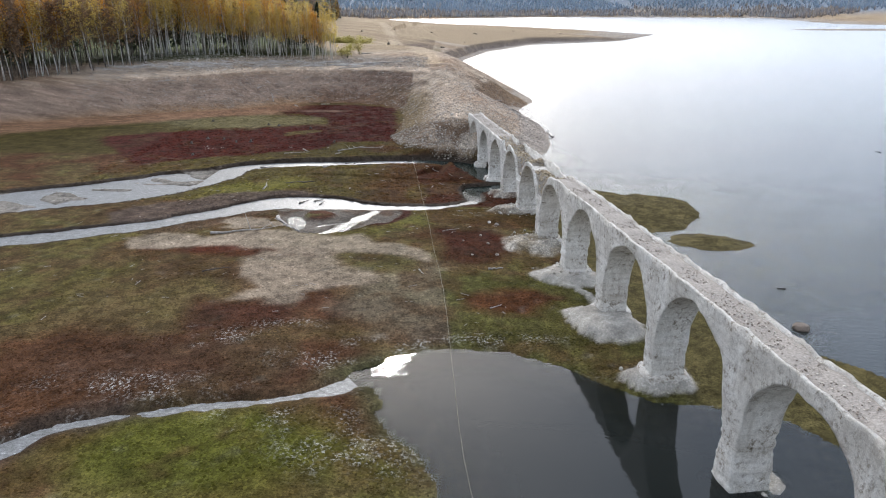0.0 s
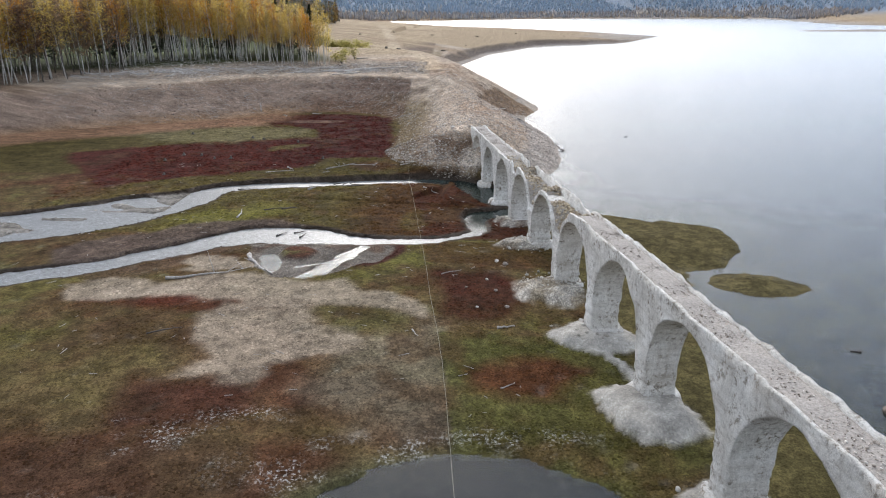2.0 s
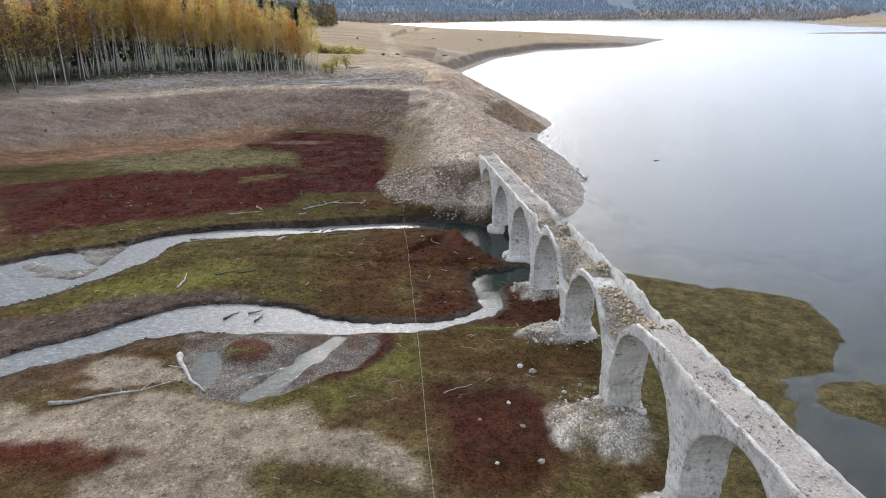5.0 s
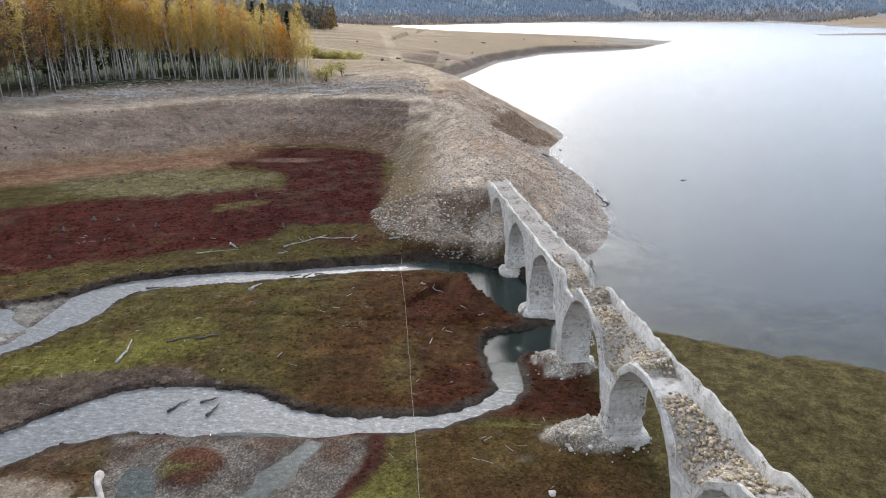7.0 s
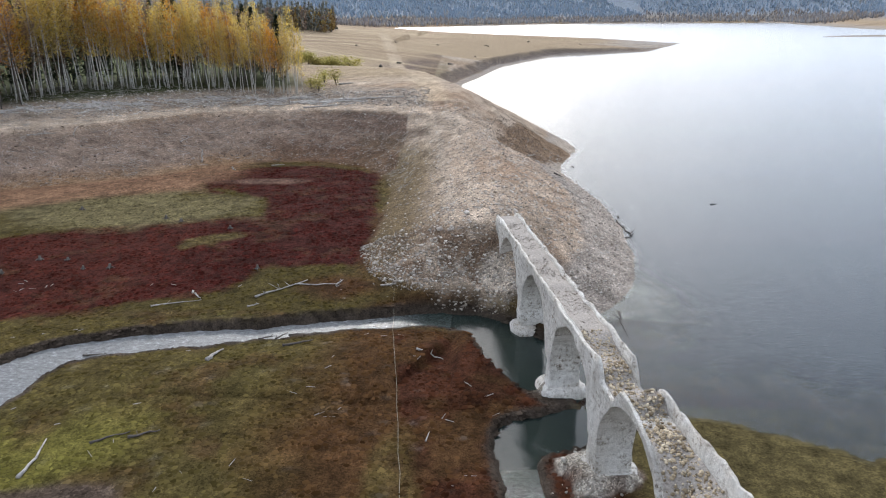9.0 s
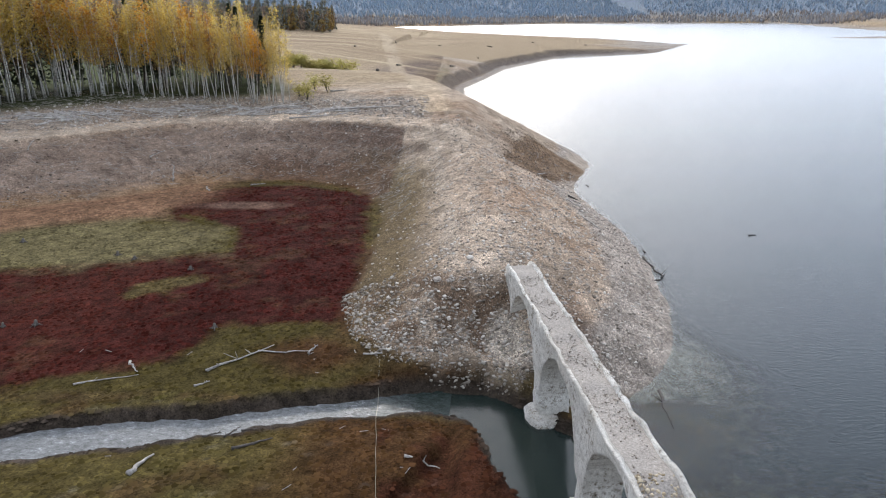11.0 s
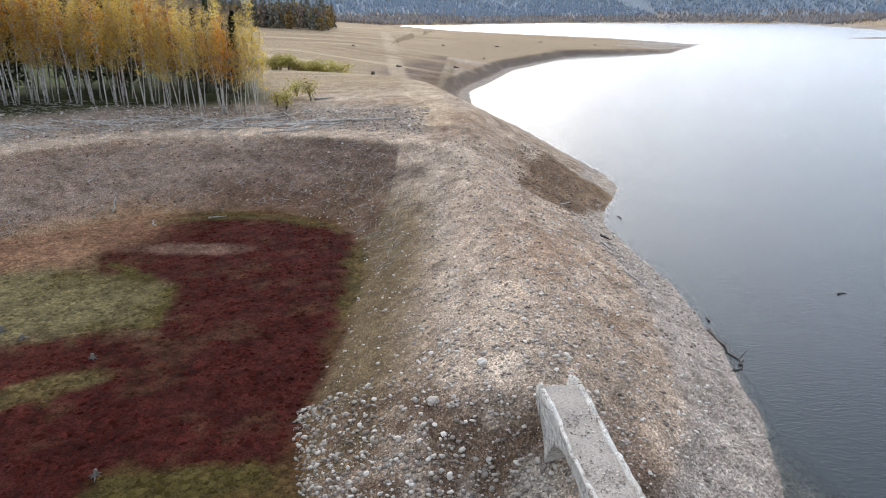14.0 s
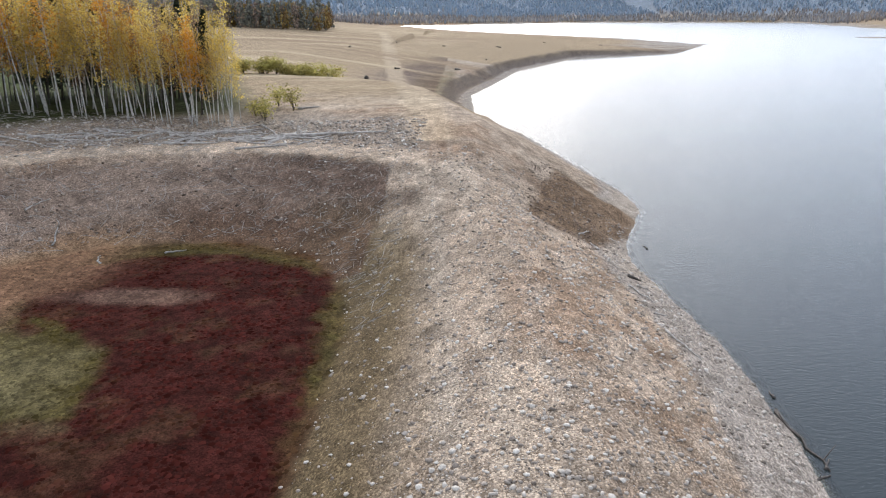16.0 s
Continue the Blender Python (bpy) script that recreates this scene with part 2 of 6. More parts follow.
def make_stream():
    """Shallow running water: broken white riffles and sky sheen in the colour, over a glossy body."""
    m, n, l, b = material("running_water", 0.12, 0.3)
    f = noise_node(n, l, 2.4, 11, 0.84, stretch=(0.7, 1.2, 1.0))
    # foam streaks; the paler greys hold the sky's reflection in the colour
    white = ramp(n, l, f, [(0.36, (0.06, 0.058, 0.054)), (0.47, (0.135, 0.134, 0.128)), (0.57, (0.21, 0.21, 0.205)), (0.66, (0.58, 0.58, 0.57))])
    calm = ramp(n, l, f, [(0.45, (0.018, 0.024, 0.020)), (0.62, (0.045, 0.058, 0.052)), (0.74, (0.16, 0.18, 0.175))])
    run = n.new("ShaderNodeVertexColor")
    run.layer_name = "riffle"
    col = blend(n, l, calm, white, run.outputs[0])
    l.new(col, b.inputs["Base Color"])
    g = noise_node(n, l, 3.0, 4, 0.7, stretch=(0.6, 1.5, 1.0))
    l.new(blend(n, l, (0.10, 0.10, 0.10), grey(n, l, f, 0.25, 0.45), run.outputs[0]), b.inputs["Roughness"])
    gloss = n.new("ShaderNodeMapRange")
    gloss.inputs["To Min"].default_value, gloss.inputs["To Max"].default_value = 0.10, 0.14
    l.new(run.outputs[0], gloss.inputs[0])
    l.new(gloss.outputs[0], b.inputs["Specular IOR Level"])
    bump(n, l, b, blend(n, l, g, f, 0.5), 0.8, 0.10)
    return m


def make_plain(name, lo, hi, scale=3.0, rough=0.9, relief=0.03, stretch=None):
    m, n, l, b = material(name, rough, 0.25)
    f = noise_node(n, l, scale, 5, 0.65, stretch=stretch)
    l.new(ramp(n, l, f, [(0.3, lo), (0.7, hi)]), b.inputs["Base Color"])
    bump(n, l, b, f, 0.6, relief)
    return m


def make_leaf(name, stops):
    m, n, l, b = material(name, 0.75, 0.2)
    geo = n.new("ShaderNodeNewGeometry")
    info = n.new("ShaderNodeObjectInfo")
    col = ramp(n, l, geo.outputs["Random Per Island"], stops)
    tone = ramp(n, l, info.outputs["Random"], [(0.0, (0.72, 0.66, 0.62)), (0.6, (1.0, 1.0, 1.0)), (1.0, (1.12, 1.12, 1.0))])
    col = blend(n, l, col, tone, 1.0, "MULTIPLY")
    l.new(col, b.inputs["Base Color"])
    tr = n.new("ShaderNodeBsdfTranslucent")
    l.new(col, tr.inputs[0])
    mix = n.new("ShaderNodeMixShader")
    mix.inputs[0].default_value = 0.5
    l.new(b.outputs[0], mix.inputs[1])
    l.new(tr.outputs[0], mix.inputs[2])
    l.new(mix.outputs[0], n["Material Output"].inputs[0])
    return m


def make_birch_bark():
    m, n, l, b = material("birch_bark", 0.8, 0.3)
    f = noise_node(n, l, 2.2, 5, 0.7, stretch=(1, 1, 2.6))
    l.new(ramp(n, l, f, [(0.38, (0.10, 0.09, 0.08)), (0.47, (0.46, 0.435, 0.395)), (0.72, (0.68, 0.655, 0.61))]), b.inputs["Base Color"])
    return m


GROUND = make_ground()
CONCRETE = make_concrete()
BALLAST = make_stone("gravel_stone", (0.17, 0.135, 0.108), (0.35, 0.295, 0.245), (0.62, 0.56, 0.49))
RUBBLE = make_stone("pale_rubble", (0.19, 0.16, 0.13), (0.40, 0.36, 0.305), (0.60, 0.56, 0.49))
CLOD = make_stone("earthy_clods", (0.09, 0.062, 0.046), (0.20, 0.145, 0.108), (0.38, 0.31, 0.25))
FILL = make_plain("gravelly_fill", (0.20, 0.17, 0.145), (0.43, 0.385, 0.335), 7.0, 0.95, 0.1)
LAKE_WATER = make_water("lake_water", None, (0.020, 0.026, 0.027), 0.055, 2.1, 0.20)
POOL_WATER = make_water("pool_water", None, (0.012, 0.014, 0.013), 0.008, 0.7, 0.02)
STREAM = make_stream()
CALM_WATER = make_water("calm_stream_water", 0.88, (0.020, 0.028, 0.024), 0.02, 1.8, 0.08)
DECK_STONE = make_stone("tan_stone", (0.16, 0.118, 0.072), (0.40, 0.315, 0.205), (0.60, 0.50, 0.36))
DRIFT = make_plain("grey_driftwood", (0.16, 0.14, 0.12), (0.50, 0.46, 0.41), 2.0, 0.85, 0.03)
SILVER = make_plain("silver_driftwood", (0.22, 0.19, 0.165), (0.58, 0.53, 0.475), 1.5, 0.85, 0.03)
TOE_STONE = make_stone("toe_stone", (0.14, 0.112, 0.088), (0.29, 0.25, 0.205), (0.48, 0.43, 0.365))
DARK_WOOD = make_plain("wet_dark_wood", (0.045, 0.038, 0.033), (0.13, 0.11, 0.095), 2.5, 0.8, 0.03)
ROPE = make_plain("pale_rope", (0.20, 0.18, 0.13), (0.32, 0.29, 0.22), 6.0, 0.9, 0.01)
BIRCH = make_birch_bark()
BARK = make_plain("grey_brown_bark", (0.05, 0.043, 0.037), (0.16, 0.14, 0.12), 2.0, 0.95, 0.03, (1, 1, 0.3))
YELLOW = make_leaf("yellow_birch_leaves", [(0.0, (0.44, 0.31, 0.08)), (0.5, (0.70, 0.525, 0.14)), (1.0, (0.82, 0.66, 0.24))])
ORANGE = make_leaf("orange_leaves", [(0.0, (0.36, 0.16, 0.03)), (0.5, (0.66, 0.32, 0.04)), (1.0, (0.74, 0.42, 0.07))])
BROWN = make_leaf("brown_withered_leaves", [(0.0, (0.15, 0.105, 0.08)), (0.6, (0.30, 0.20, 0.13)), (1.0, (0.44, 0.30, 0.17))])
CONIFER = make_leaf("dark_needles", [(0.0, (0.026, 0.034, 0.022)), (0.6, (0.05, 0.064, 0.04)), (1.0, (0.085, 0.09, 0.055))])
GREEN = make_leaf("yellow_green_leaves", [(0.0, (0.24, 0.21, 0.06)), (0.6, (0.42, 0.37, 0.11)), (1.0, (0.56, 0.48, 0.17))])
# distance haze is put into the next two colours, bluish and pale
FARWOOD = make_leaf("far_forest_haze_tint", [(0.0, (0.30, 0.37, 0.47)), (0.6, (0.345, 0.405, 0.49)), (0.9, (0.39, 0.42, 0.475)), (1.0, (0.44, 0.43, 0.44))])
SHOREWOOD = make_leaf("shore_trees_haze_tint", [(0.0, (0.37, 0.39, 0.43)), (0.45, (0.45, 0.445, 0.45)), (0.8, (0.53, 0.49, 0.45)), (1.0, (0.60, 0.53, 0.44))])
GROVE_DARK = make_leaf("dark_grove_needles", [(0.0, (0.15, 0.155, 0.15)), (0.6, (0.24, 0.235, 0.21)), (1.0, (0.32, 0.295, 0.245))])
GROVE_BROWN = make_leaf("grove_bare_twigs", [(0.0, (0.20, 0.16, 0.14)), (0.6, (0.33, 0.25, 0.20)), (1.0, (0.46, 0.36, 0.27))])
GROVE_GOLD = make_leaf("grove_golden_leaves", [(0.0, (0.26, 0.17, 0.08)), (0.6, (0.42, 0.29, 0.11)), (1.0, (0.50, 0.40, 0.16))])


# ---- building helpers ----
def part(name, bm, mat, parent=None, label=""):
    """One mesh object from a bmesh, under a thing or a part."""
    me = bpy.data.meshes.new(name)
    bm.to_mesh(me)
    bm.free()
    me.materials.append(mat)
    ob = new(name, me)
    if parent:
        ob.parent = parent
    if label:
        tagged(ob, label)
    return ob


def mesh_part(name, verts, faces, mat, parent=None, label="", flat=False):
    me = bpy.data.meshes.new(name)
    me.from_pydata([tuple(v) for v in verts], [], [tuple(f) for f in faces])
    me.materials.append(mat)
    if not flat:
        me.polygons.foreach_set("use_smooth", [True] * len(me.polygons))
    me.update()
    ob = new(name, me)
    if parent:
        ob.parent = parent
    if label:
        tagged(ob, label)
    return ob


def thing(name, at, label, category, group="", kind=""):
    e = new(name)
    e.empty_display_size = 0.3
    e.location = at
    return tagged(e, label, category, group, kind)


def tube(path, radii, sides=7, wobble=0.0, rnd=random):
    """Verts and faces of a round stick along a path, closed at both ends."""
    path = [Vector(p) for p in path]
    verts, faces = [], []
    for i, p in enumerate(path):
        a = path[min(i + 1, len(path) - 1)] - path[max(i - 1, 0)]
        a.normalize()
        side = a.cross(Vector((0.13, 0.31, 0.94)))
        side = side.normalized() if side.length > 0.05 else a.cross(Vector((1, 0, 0))).normalized()
        up = side.cross(a)
        for k in range(sides):
            t = 2 * math.pi * k / sides
            r = radii[i] * (1 + wobble * (rnd.random() - 0.5))
            verts.append(p + (side * math.cos(t) + up * math.sin(t)) * r)
    for i in range(len(path) - 1):
        for k in range(sides):
            q = (k + 1) % sides
            faces.append((i * sides + k, i * sides + q, (i + 1) * sides + q, (i + 1) * sides + k))
    faces.append(tuple(reversed(range(sides))))
    faces.append(tuple(range((len(path) - 1) * sides, len(path) * sides)))
    return verts, faces


def joined(pieces):
    verts, faces = [], []
    for v, f in pieces:
        k = len(verts)
        verts += v
        faces += [tuple(i + k for i in q) for q in f]
    return verts, faces


def ico():
    bm = bmesh.new()
    bmesh.ops.create_icosphere(bm, subdivisions=1, radius=1.0)
    v = np.array([q.co[:] for q in bm.verts])
    f = np.array([[q.index for q in p.verts] for p in bm.faces])
    bm.free()
    return v, f


ICO_V, ICO_F = ico()


def boulders(name, places, sizes, mat, rng, parent=None, label="", flat=0.6):
    """Many loose stones as one mesh: places (n, 3), sizes (n)."""
    n = len(places)
    a = rng.uniform(0, 2 * np.pi, n)
    scale = np.stack([rng.uniform(0.7, 1.35, n), rng.uniform(0.6, 1.1, n), rng.uniform(0.45, 0.9, n) * flat / 0.6], 1) * sizes[:, None]
    v = ICO_V[None] * rng.uniform(0.72, 1.22, (n, len(ICO_V), 1)) * scale[:, None]
    c, s = np.cos(a)[:, None], np.sin(a)[:, None]
    tilt = rng.uniform(-0.5, 0.5, n)[:, None]
    x, y, z = v[..., 0], v[..., 1], v[..., 2]
    z2, x2 = z + x * tilt, x - z * tilt
    v = np.stack([x2 * c - y * s, x2 * s + y * c, z2], 2) + np.asarray(places)[:, None]
    f = (ICO_F[None] + (np.arange(n) * len(ICO_V))[:, None, None]).reshape(-1, 3)
    v = v.reshape(-1, 3)
    me = bpy.data.meshes.new(name)
    me.vertices.add(len(v))
    me.vertices.foreach_set("co", v.ravel())
    me.loops.add(len(f) * 3)
    me.loops.foreach_set("vertex_index", f.ravel())
    me.polygons.add(len(f))
    me.polygons.foreach_set("loop_start", np.arange(len(f)) * 3)
    me.materials.append(mat)
    me.update()
    ob = new(name, me)
    if parent:
        ob.parent = parent
    return tagged(ob, label, kind="stuff") if label else tagged(ob, kind="stuff")

# ---- plan of the valley, the bank and the lake ----
LAKE_NEAR = [(72, -900), (43, -60), (41, 0), (38, 20), (35, 38), (31, 50), (29, 58), (27.5, 68), (26.5, 76), (26.5, 84), (29, 90.6), (34.2, 92.8), (38.2, 97.5),
             (39.6, 103), (38.8, 107.5), (36, 109.6), (33.5, 110.4), (29.6, 110.6), (26, 113.8), (22.1, 115.6), (18, 116.4), (12.5, 115.4), (9.8, 112.8), (8.4, 114.6), (9.8, 117.6), (8.4, 121), (9.4, 126), (11, 131),
             (13.4, 134.6), (15.7, 136.9), (18.8, 141), (20.8, 144.5), (22.1, 148.5), (23.3, 154.2), (24.2, 162.5), (25, 171), (25.1, 177), (24.5, 185), (22.7, 196), (20.9, 207.5), (22, 215), (27.9, 232.5), (28.1, 241), (21.6, 273), (14.3, 308), (2, 343)]
LAKE_FAR = [(1, 399), (11, 441), (27, 517), (77, 632), (164, 687), (245, 855), (200, 1040), (144, 1117), (73, 1275), (-25, 1490), (-199, 2100),
            (35, 2260), (330, 2600), (620, 2560), (900, 2520), (1016, 2430), (770, 1470), (900, 800), (1000, 0), (900, -900)]
LAKE_EDGE = LAKE_NEAR + LAKE_FAR
TOE = [(-400, 40), (-150, 120), (-110, 160), (-80, 178), (-57, 191), (-46, 203), (-31, 205), (-19, 200), (-13.5, 190), (-11.5, 180), (-11.6, 163), (-11.9, 150),
       (-9.8, 142.5), (-6.6, 138.2), (-2.2, 137), (2.5, 136.6), (5.6, 135.2), (10, 134.4), (20, 136)]
ROPE_LINE = [(4.2, 24), (2.6, 32.2), (1.9, 37.1), (1.3, 46.6), (0.5, 60), (-0.3, 70), (-1.2, 78.0), (-2.2, 89), (-3.3, 100), (-5.2, 118.5), (-6.4, 128.5), (-7.1, 137.5)]
# streams: centre line, half width, water level
FAR_STREAM = ([(-96, 84), (-70, 95), (-52, 105.2), (-45.5, 111.2), (-40.6, 116.2), (-38.4, 121), (-36.4, 123.8), (-31.4, 125.9), (-25.8, 127.4), (-19.8, 128.9), (-13.7, 131), (-7.2, 132.8), (-2.5, 134.1), (1.6, 133.6), (4.6, 130.6), (6.2, 126.4), (8.6, 122), (11, 119.4)],
              [6.0, 7.0, 7.4, 6.8, 4.4, 2.6, 1.9, 1.9, 1.7, 1.3, 1.15, 1.25, 1.6, 2.3, 3.1, 3.9, 3.7, 3.6],
              [-0.5, -0.6, -0.65, -0.7, -0.75, -0.85, -0.95, -1.0, -1.15, -1.3, -1.55, -1.8, -2.15, -2.38, -2.5, -2.56, -2.58, -2.59])
MID_STREAM = ([(-96, 62.6), (-60.6, 76.6), (-39.9, 86.6), (-36.4, 89.6), (-33.2, 92.2), (-29, 96), (-25, 98.6), (-21, 98.8), (-16.3, 98.2), (-13, 97.2), (-8.5, 96.9), (-3.1, 97.5), (0, 98.6), (2.8, 100.6), (4.5, 103.2), (4.6, 106.4), (4.3, 109.6), (5.2, 112.8), (8, 114.2), (11, 114.8)],
              [2.5, 2.2, 1.8, 1.8, 2.0, 2.5, 3.1, 3.5, 3.0, 2.2, 1.3, 0.9, 0.8, 0.9, 1.1, 1.35, 1.7, 2.6, 2.6, 2.7],
              [-0.4, -0.5, -0.6, -0.65, -0.7, -0.75, -0.8, -0.85, -0.9, -0.95, -1.05, -1.2, -1.35, -1.55, -1.75, -2.0, -2.3, -2.5, -2.57, -2.59])
NEAR_STREAM = ([(-91.8, 6.9), (-61.2, 20.9), (-35.7, 32.4), (-29.1, 36.9), (-27.1, 39.3), (-24.5, 40.8), (-21.4, 41.9), (-15.6, 43.2), (-9.7, 44.8), (-6.7, 46.8)],
               [1.5, 1.3, 1.1, 1.0, 0.8, 0.55, 0.5, 0.5, 0.6, 0.9],
               [-0.6, -0.65, -0.7, -0.75, -0.8, -0.85, -0.9, -0.95, -1.0, -1.08])
STREAMS = [tuple((curve(p, 5), np.interp(np.linspace(0, len(w) - 1, 5 * (len(w) - 1) + 1), range(len(w)), w),
                  np.interp(np.linspace(0, len(w) - 1, 5 * (len(w) - 1) + 1), range(len(w)), z))) for p, w, z in (FAR_STREAM, MID_STREAM, NEAR_STREAM)]
POOL = [(-8.6, 47.6), (-7.6, 48.8), (-6.4, 49.8), (-3.7, 51.3), (1.1, 52.6), (6, 52), (10.4, 49.3), (13.5, 46.4), (16.3, 44), (19.7, 43.9), (25.4, 41.8), (27.5, 38.1), (27.5, 29.1), (20.4, 19.1), (6.1, 19.1), (1.5, 28.1), (0.4, 33.9), (-1.1, 37.6), (-3.3, 40.1), (-5.1, 44.6), (-6.3, 47.1)]
BAR = [(-24.3, 95.3), (-20.5, 95.4), (-10, 95.4), (-6.5, 95.2), (-5.7, 93), (-7.1, 89), (-9.5, 87), (-12.1, 84.8), (-14.8, 82.8), (-18.2, 83.2), (-20.9, 86.1), (-23.5, 90.5)]      # gravel beside the middle stream
POOL_LEVEL = -1.1
PIER_Y = [-1.2, 10.9, 23.1, 35.3, 47.5, 59.6, 71.8, 84.0, 96.1, 108.3, 120.5, 132.7, 144.8]      # bridge piers
BRIDGE_O, BRIDGE_D = Vector((23.55, 0, 0)), Vector((-0.121, 1.0, 0)).normalized()
BRIDGE_R = Vector((BRIDGE_D.y, -BRIDGE_D.x, 0))
PIERS = [y / BRIDGE_D.y for y in PIER_Y]


def on_bridge(s, u=0.0, z=0.0):
    return BRIDGE_O + BRIDGE_D * s + BRIDGE_R * u + Vector((0, 0, z))


def u_wall(y):
    return 23.55 - 0.121 * y


def lay(x, y):
    """Height, soil colour, stoniness and roughness of the ground at x, y."""
    x, y = np.asarray(x, float), np.asarray(y, float)
    wx = x + 0.8 * fbm(x, y, 3.0, 3, 5)
    wy = y + 0.8 * fbm(x, y, 3.0, 3, 9)
    rag = 0.5 + 1.1 * smooth(19, 25, x) * (y > 70) * (y < 115)
    e = -area(x + rag * fbm(x, y, 4, 3, 31), y + rag * fbm(x, y, 4, 3, 37), LAKE_EDGE)      # + on land
    e = np.maximum(e, 45 * (1 - np.hypot((x - 600) / 120, (y - 1050) / 45)))               # a sandbar far out
    e = np.maximum(e, 1.6 * (1 - np.hypot((x - 35.3) / 5.3, (y - 86.4 + 0.1 * (x - 35)) / 3.3) - 0.25 * fbm(x, y, 2.5, 3, 39)))
    # the valley floor
    floor = -0.35 + 0.85 * smooth(128, 165, y) * smooth(-4, -20, x) + 0.25 * smooth(-40, -90, x) + 0.10 * fbm(x, y, 9, 4, 2) + 0.035 * fbm(x, y, 1.2, 3, 3)
    floor = floor - 0.75 * smooth(-24, 2, x) * smooth(97, 112, y) * smooth(142, 134, y)
    # the bank and its terrace: a slope above the toe
    toe_d = line_distance(x, y, TOE)[0]
    up = area(x, y, TOE + [(2000, 134), (2000, 6000), (-6000, 6000), (-6000, 40)]) > 0
    d = np.where(up, toe_d, -toe_d)
    rise = np.where(d < 19, 0.44 * d, 8.36 + 0.19 * (d - 19))
    cap = np.interp(y, [120, 143, 170, 188, 205, 225, 245, 300, 500, 900, 1500, 2200], [4.6, 5.0, 5.4, 7.0, 8.8, 10.8, 12, 12.4, 11.0, 6.0, 3.0, 2.0])
    cap = np.where(x < -45, np.maximum(cap, np.minimum(12.4, 12.4 * smooth(140, 190, y + (-45 - x) * 0.7))), cap)
    cap = cap + 8 * smooth(330, 700, y) * smooth(-20, -160, x) + 0.18 * fbm(x, y, 6, 4, 12)
    k = 0.9
    bank = -np.logaddexp(-rise / k, -cap / k) * k + 0.3
    bank = bank + 0.09 * np.sin(bank * 3.1 + 0.6 * fbm(x, y, 14, 2, 14)) * smooth(0.5, 2.5, bank) * smooth(12, 10, bank) * smooth(150, 195, y)
    bank = bank - 1.5 * smooth(5.5, 1.5, np.hypot(x - u_wall(y) + 2.6, (y - 141) / 1.2))      # hollow beside the last arch
    land = np.where(d > -2, np.maximum(floor, bank), floor)
    # down to the lake
    steep = np.interp(y, [60, 116, 126, 150, 185, 225, 290, 420, 700], [0.07, 0.07, 0.5, 0.50, 0.48, 0.55, 0.5, 0.2, 0.05])
    shore = LAKE + np.where(e > 0, e * steep + 0.25 * smooth(0.0, 1.2, e) * (y < 118), 0)
    bluff = LAKE + 0.13 * np.minimum(e, 5.5) + 0.85 * np.clip(e - 5.5 - 1.5 * fbm(x, y, 14, 3, 33), 0, 5) + 0.15 * np.maximum(e - 11, 0)
    shore = shore + (bluff - shore) * smooth(275, 330, y) * smooth(760, 640, y) * (e > 0)
    bed = np.interp(y, [40, 70, 84, 108, 118, 132, 143, 152], [0.25, 0.06, 0.045, 0.05, 0.06, 0.08, 0.14, 0.4])
    lake_bed = np.maximum(LAKE - 0.02 + e * bed + (0.10 + 0.22 * smooth(-1, -6, e)) * fbm(x, y, 6, 4, 44), -9)
    z = np.where(e > 0, -np.logaddexp(-land / 0.35, -shore / 0.35) * 0.35 + 0.05, lake_bed)
    z = np.where(e > 0, np.maximum(z, LAKE + 0.01 + np.minimum(e * 0.04, 0.15)), np.minimum(z, LAKE - 0.01))
    # far hills round the lake
    hill = smooth(30, 1700, e) * (y > 1900) * (170 + 150 * fbm(x, y, 900, 3, 51)) + 90 * smooth(-330, -1300, x) * smooth(500, 1200, y) + 120 * smooth(60, 1000, e) * (x > 700)
    z = np.where(e > 0, z + hill, z)
    # the pool under the bridge
    p = area(x + 0.4 * fbm(x, y, 2.5, 3, 61), y + 0.4 * fbm(x, y, 2.5, 3, 67), POOL)
    z = np.where((p < 0) & (p > -12), np.maximum(z, POOL_LEVEL + 0.02 + np.minimum(-p * 0.05, 0.25)), z)
    z = np.where((p < 0) & (p > -10), np.minimum(z, POOL_LEVEL + 0.03 - 0.085 * p), z)
    z = np.where(p >= 0, POOL_LEVEL - 0.06 - np.minimum(0.05 * p + 0.10 * np.maximum(p - 3, 0), 1.0) + 0.05 * fbm(x, y, 3, 3, 71) * smooth(1, 4, p), z)
    # streams cut their banks
    cut = np.zeros(np.shape(x))
    wet = np.full(np.shape(x), 99.0)
    shoal = np.zeros(np.shape(x))
    for i, (pts, w, lev) in enumerate(STREAMS):
        sd, sw, sl = line_distance(x, y, pts, (w, lev))
        sd = sd + 0.45 * fbm(x, y, 2.2, 3, 80 + i) + 0.25 * fbm(x, y, 0.9, 2, 84 + i)
        out = sd - sw
        wall = sl + np.where(out > 0, 0.04 + out * (1.7 if i < 2 else 0.5), -0.22 * smooth(0, 0.8, -out) - 0.03)
        if i < 2:
            axis = np.array([q for q in pts if -60 < q[0] < (3 if i == 0 else 1)])
            south = smooth(0.2, 1.0, np.interp(x, axis[:, 0], axis[:, 1]) - y) * smooth(-60, -50, x) * smooth(2, -1, x)
            wall = wall + np.where(out > 0, south * (0.13 * out - 1.7 * out), 0)
        if i == 0:                         # gravel bars in the wide reach
            shoal = smooth(-0.2, -0.9, out) * smooth(-39, -43, x)
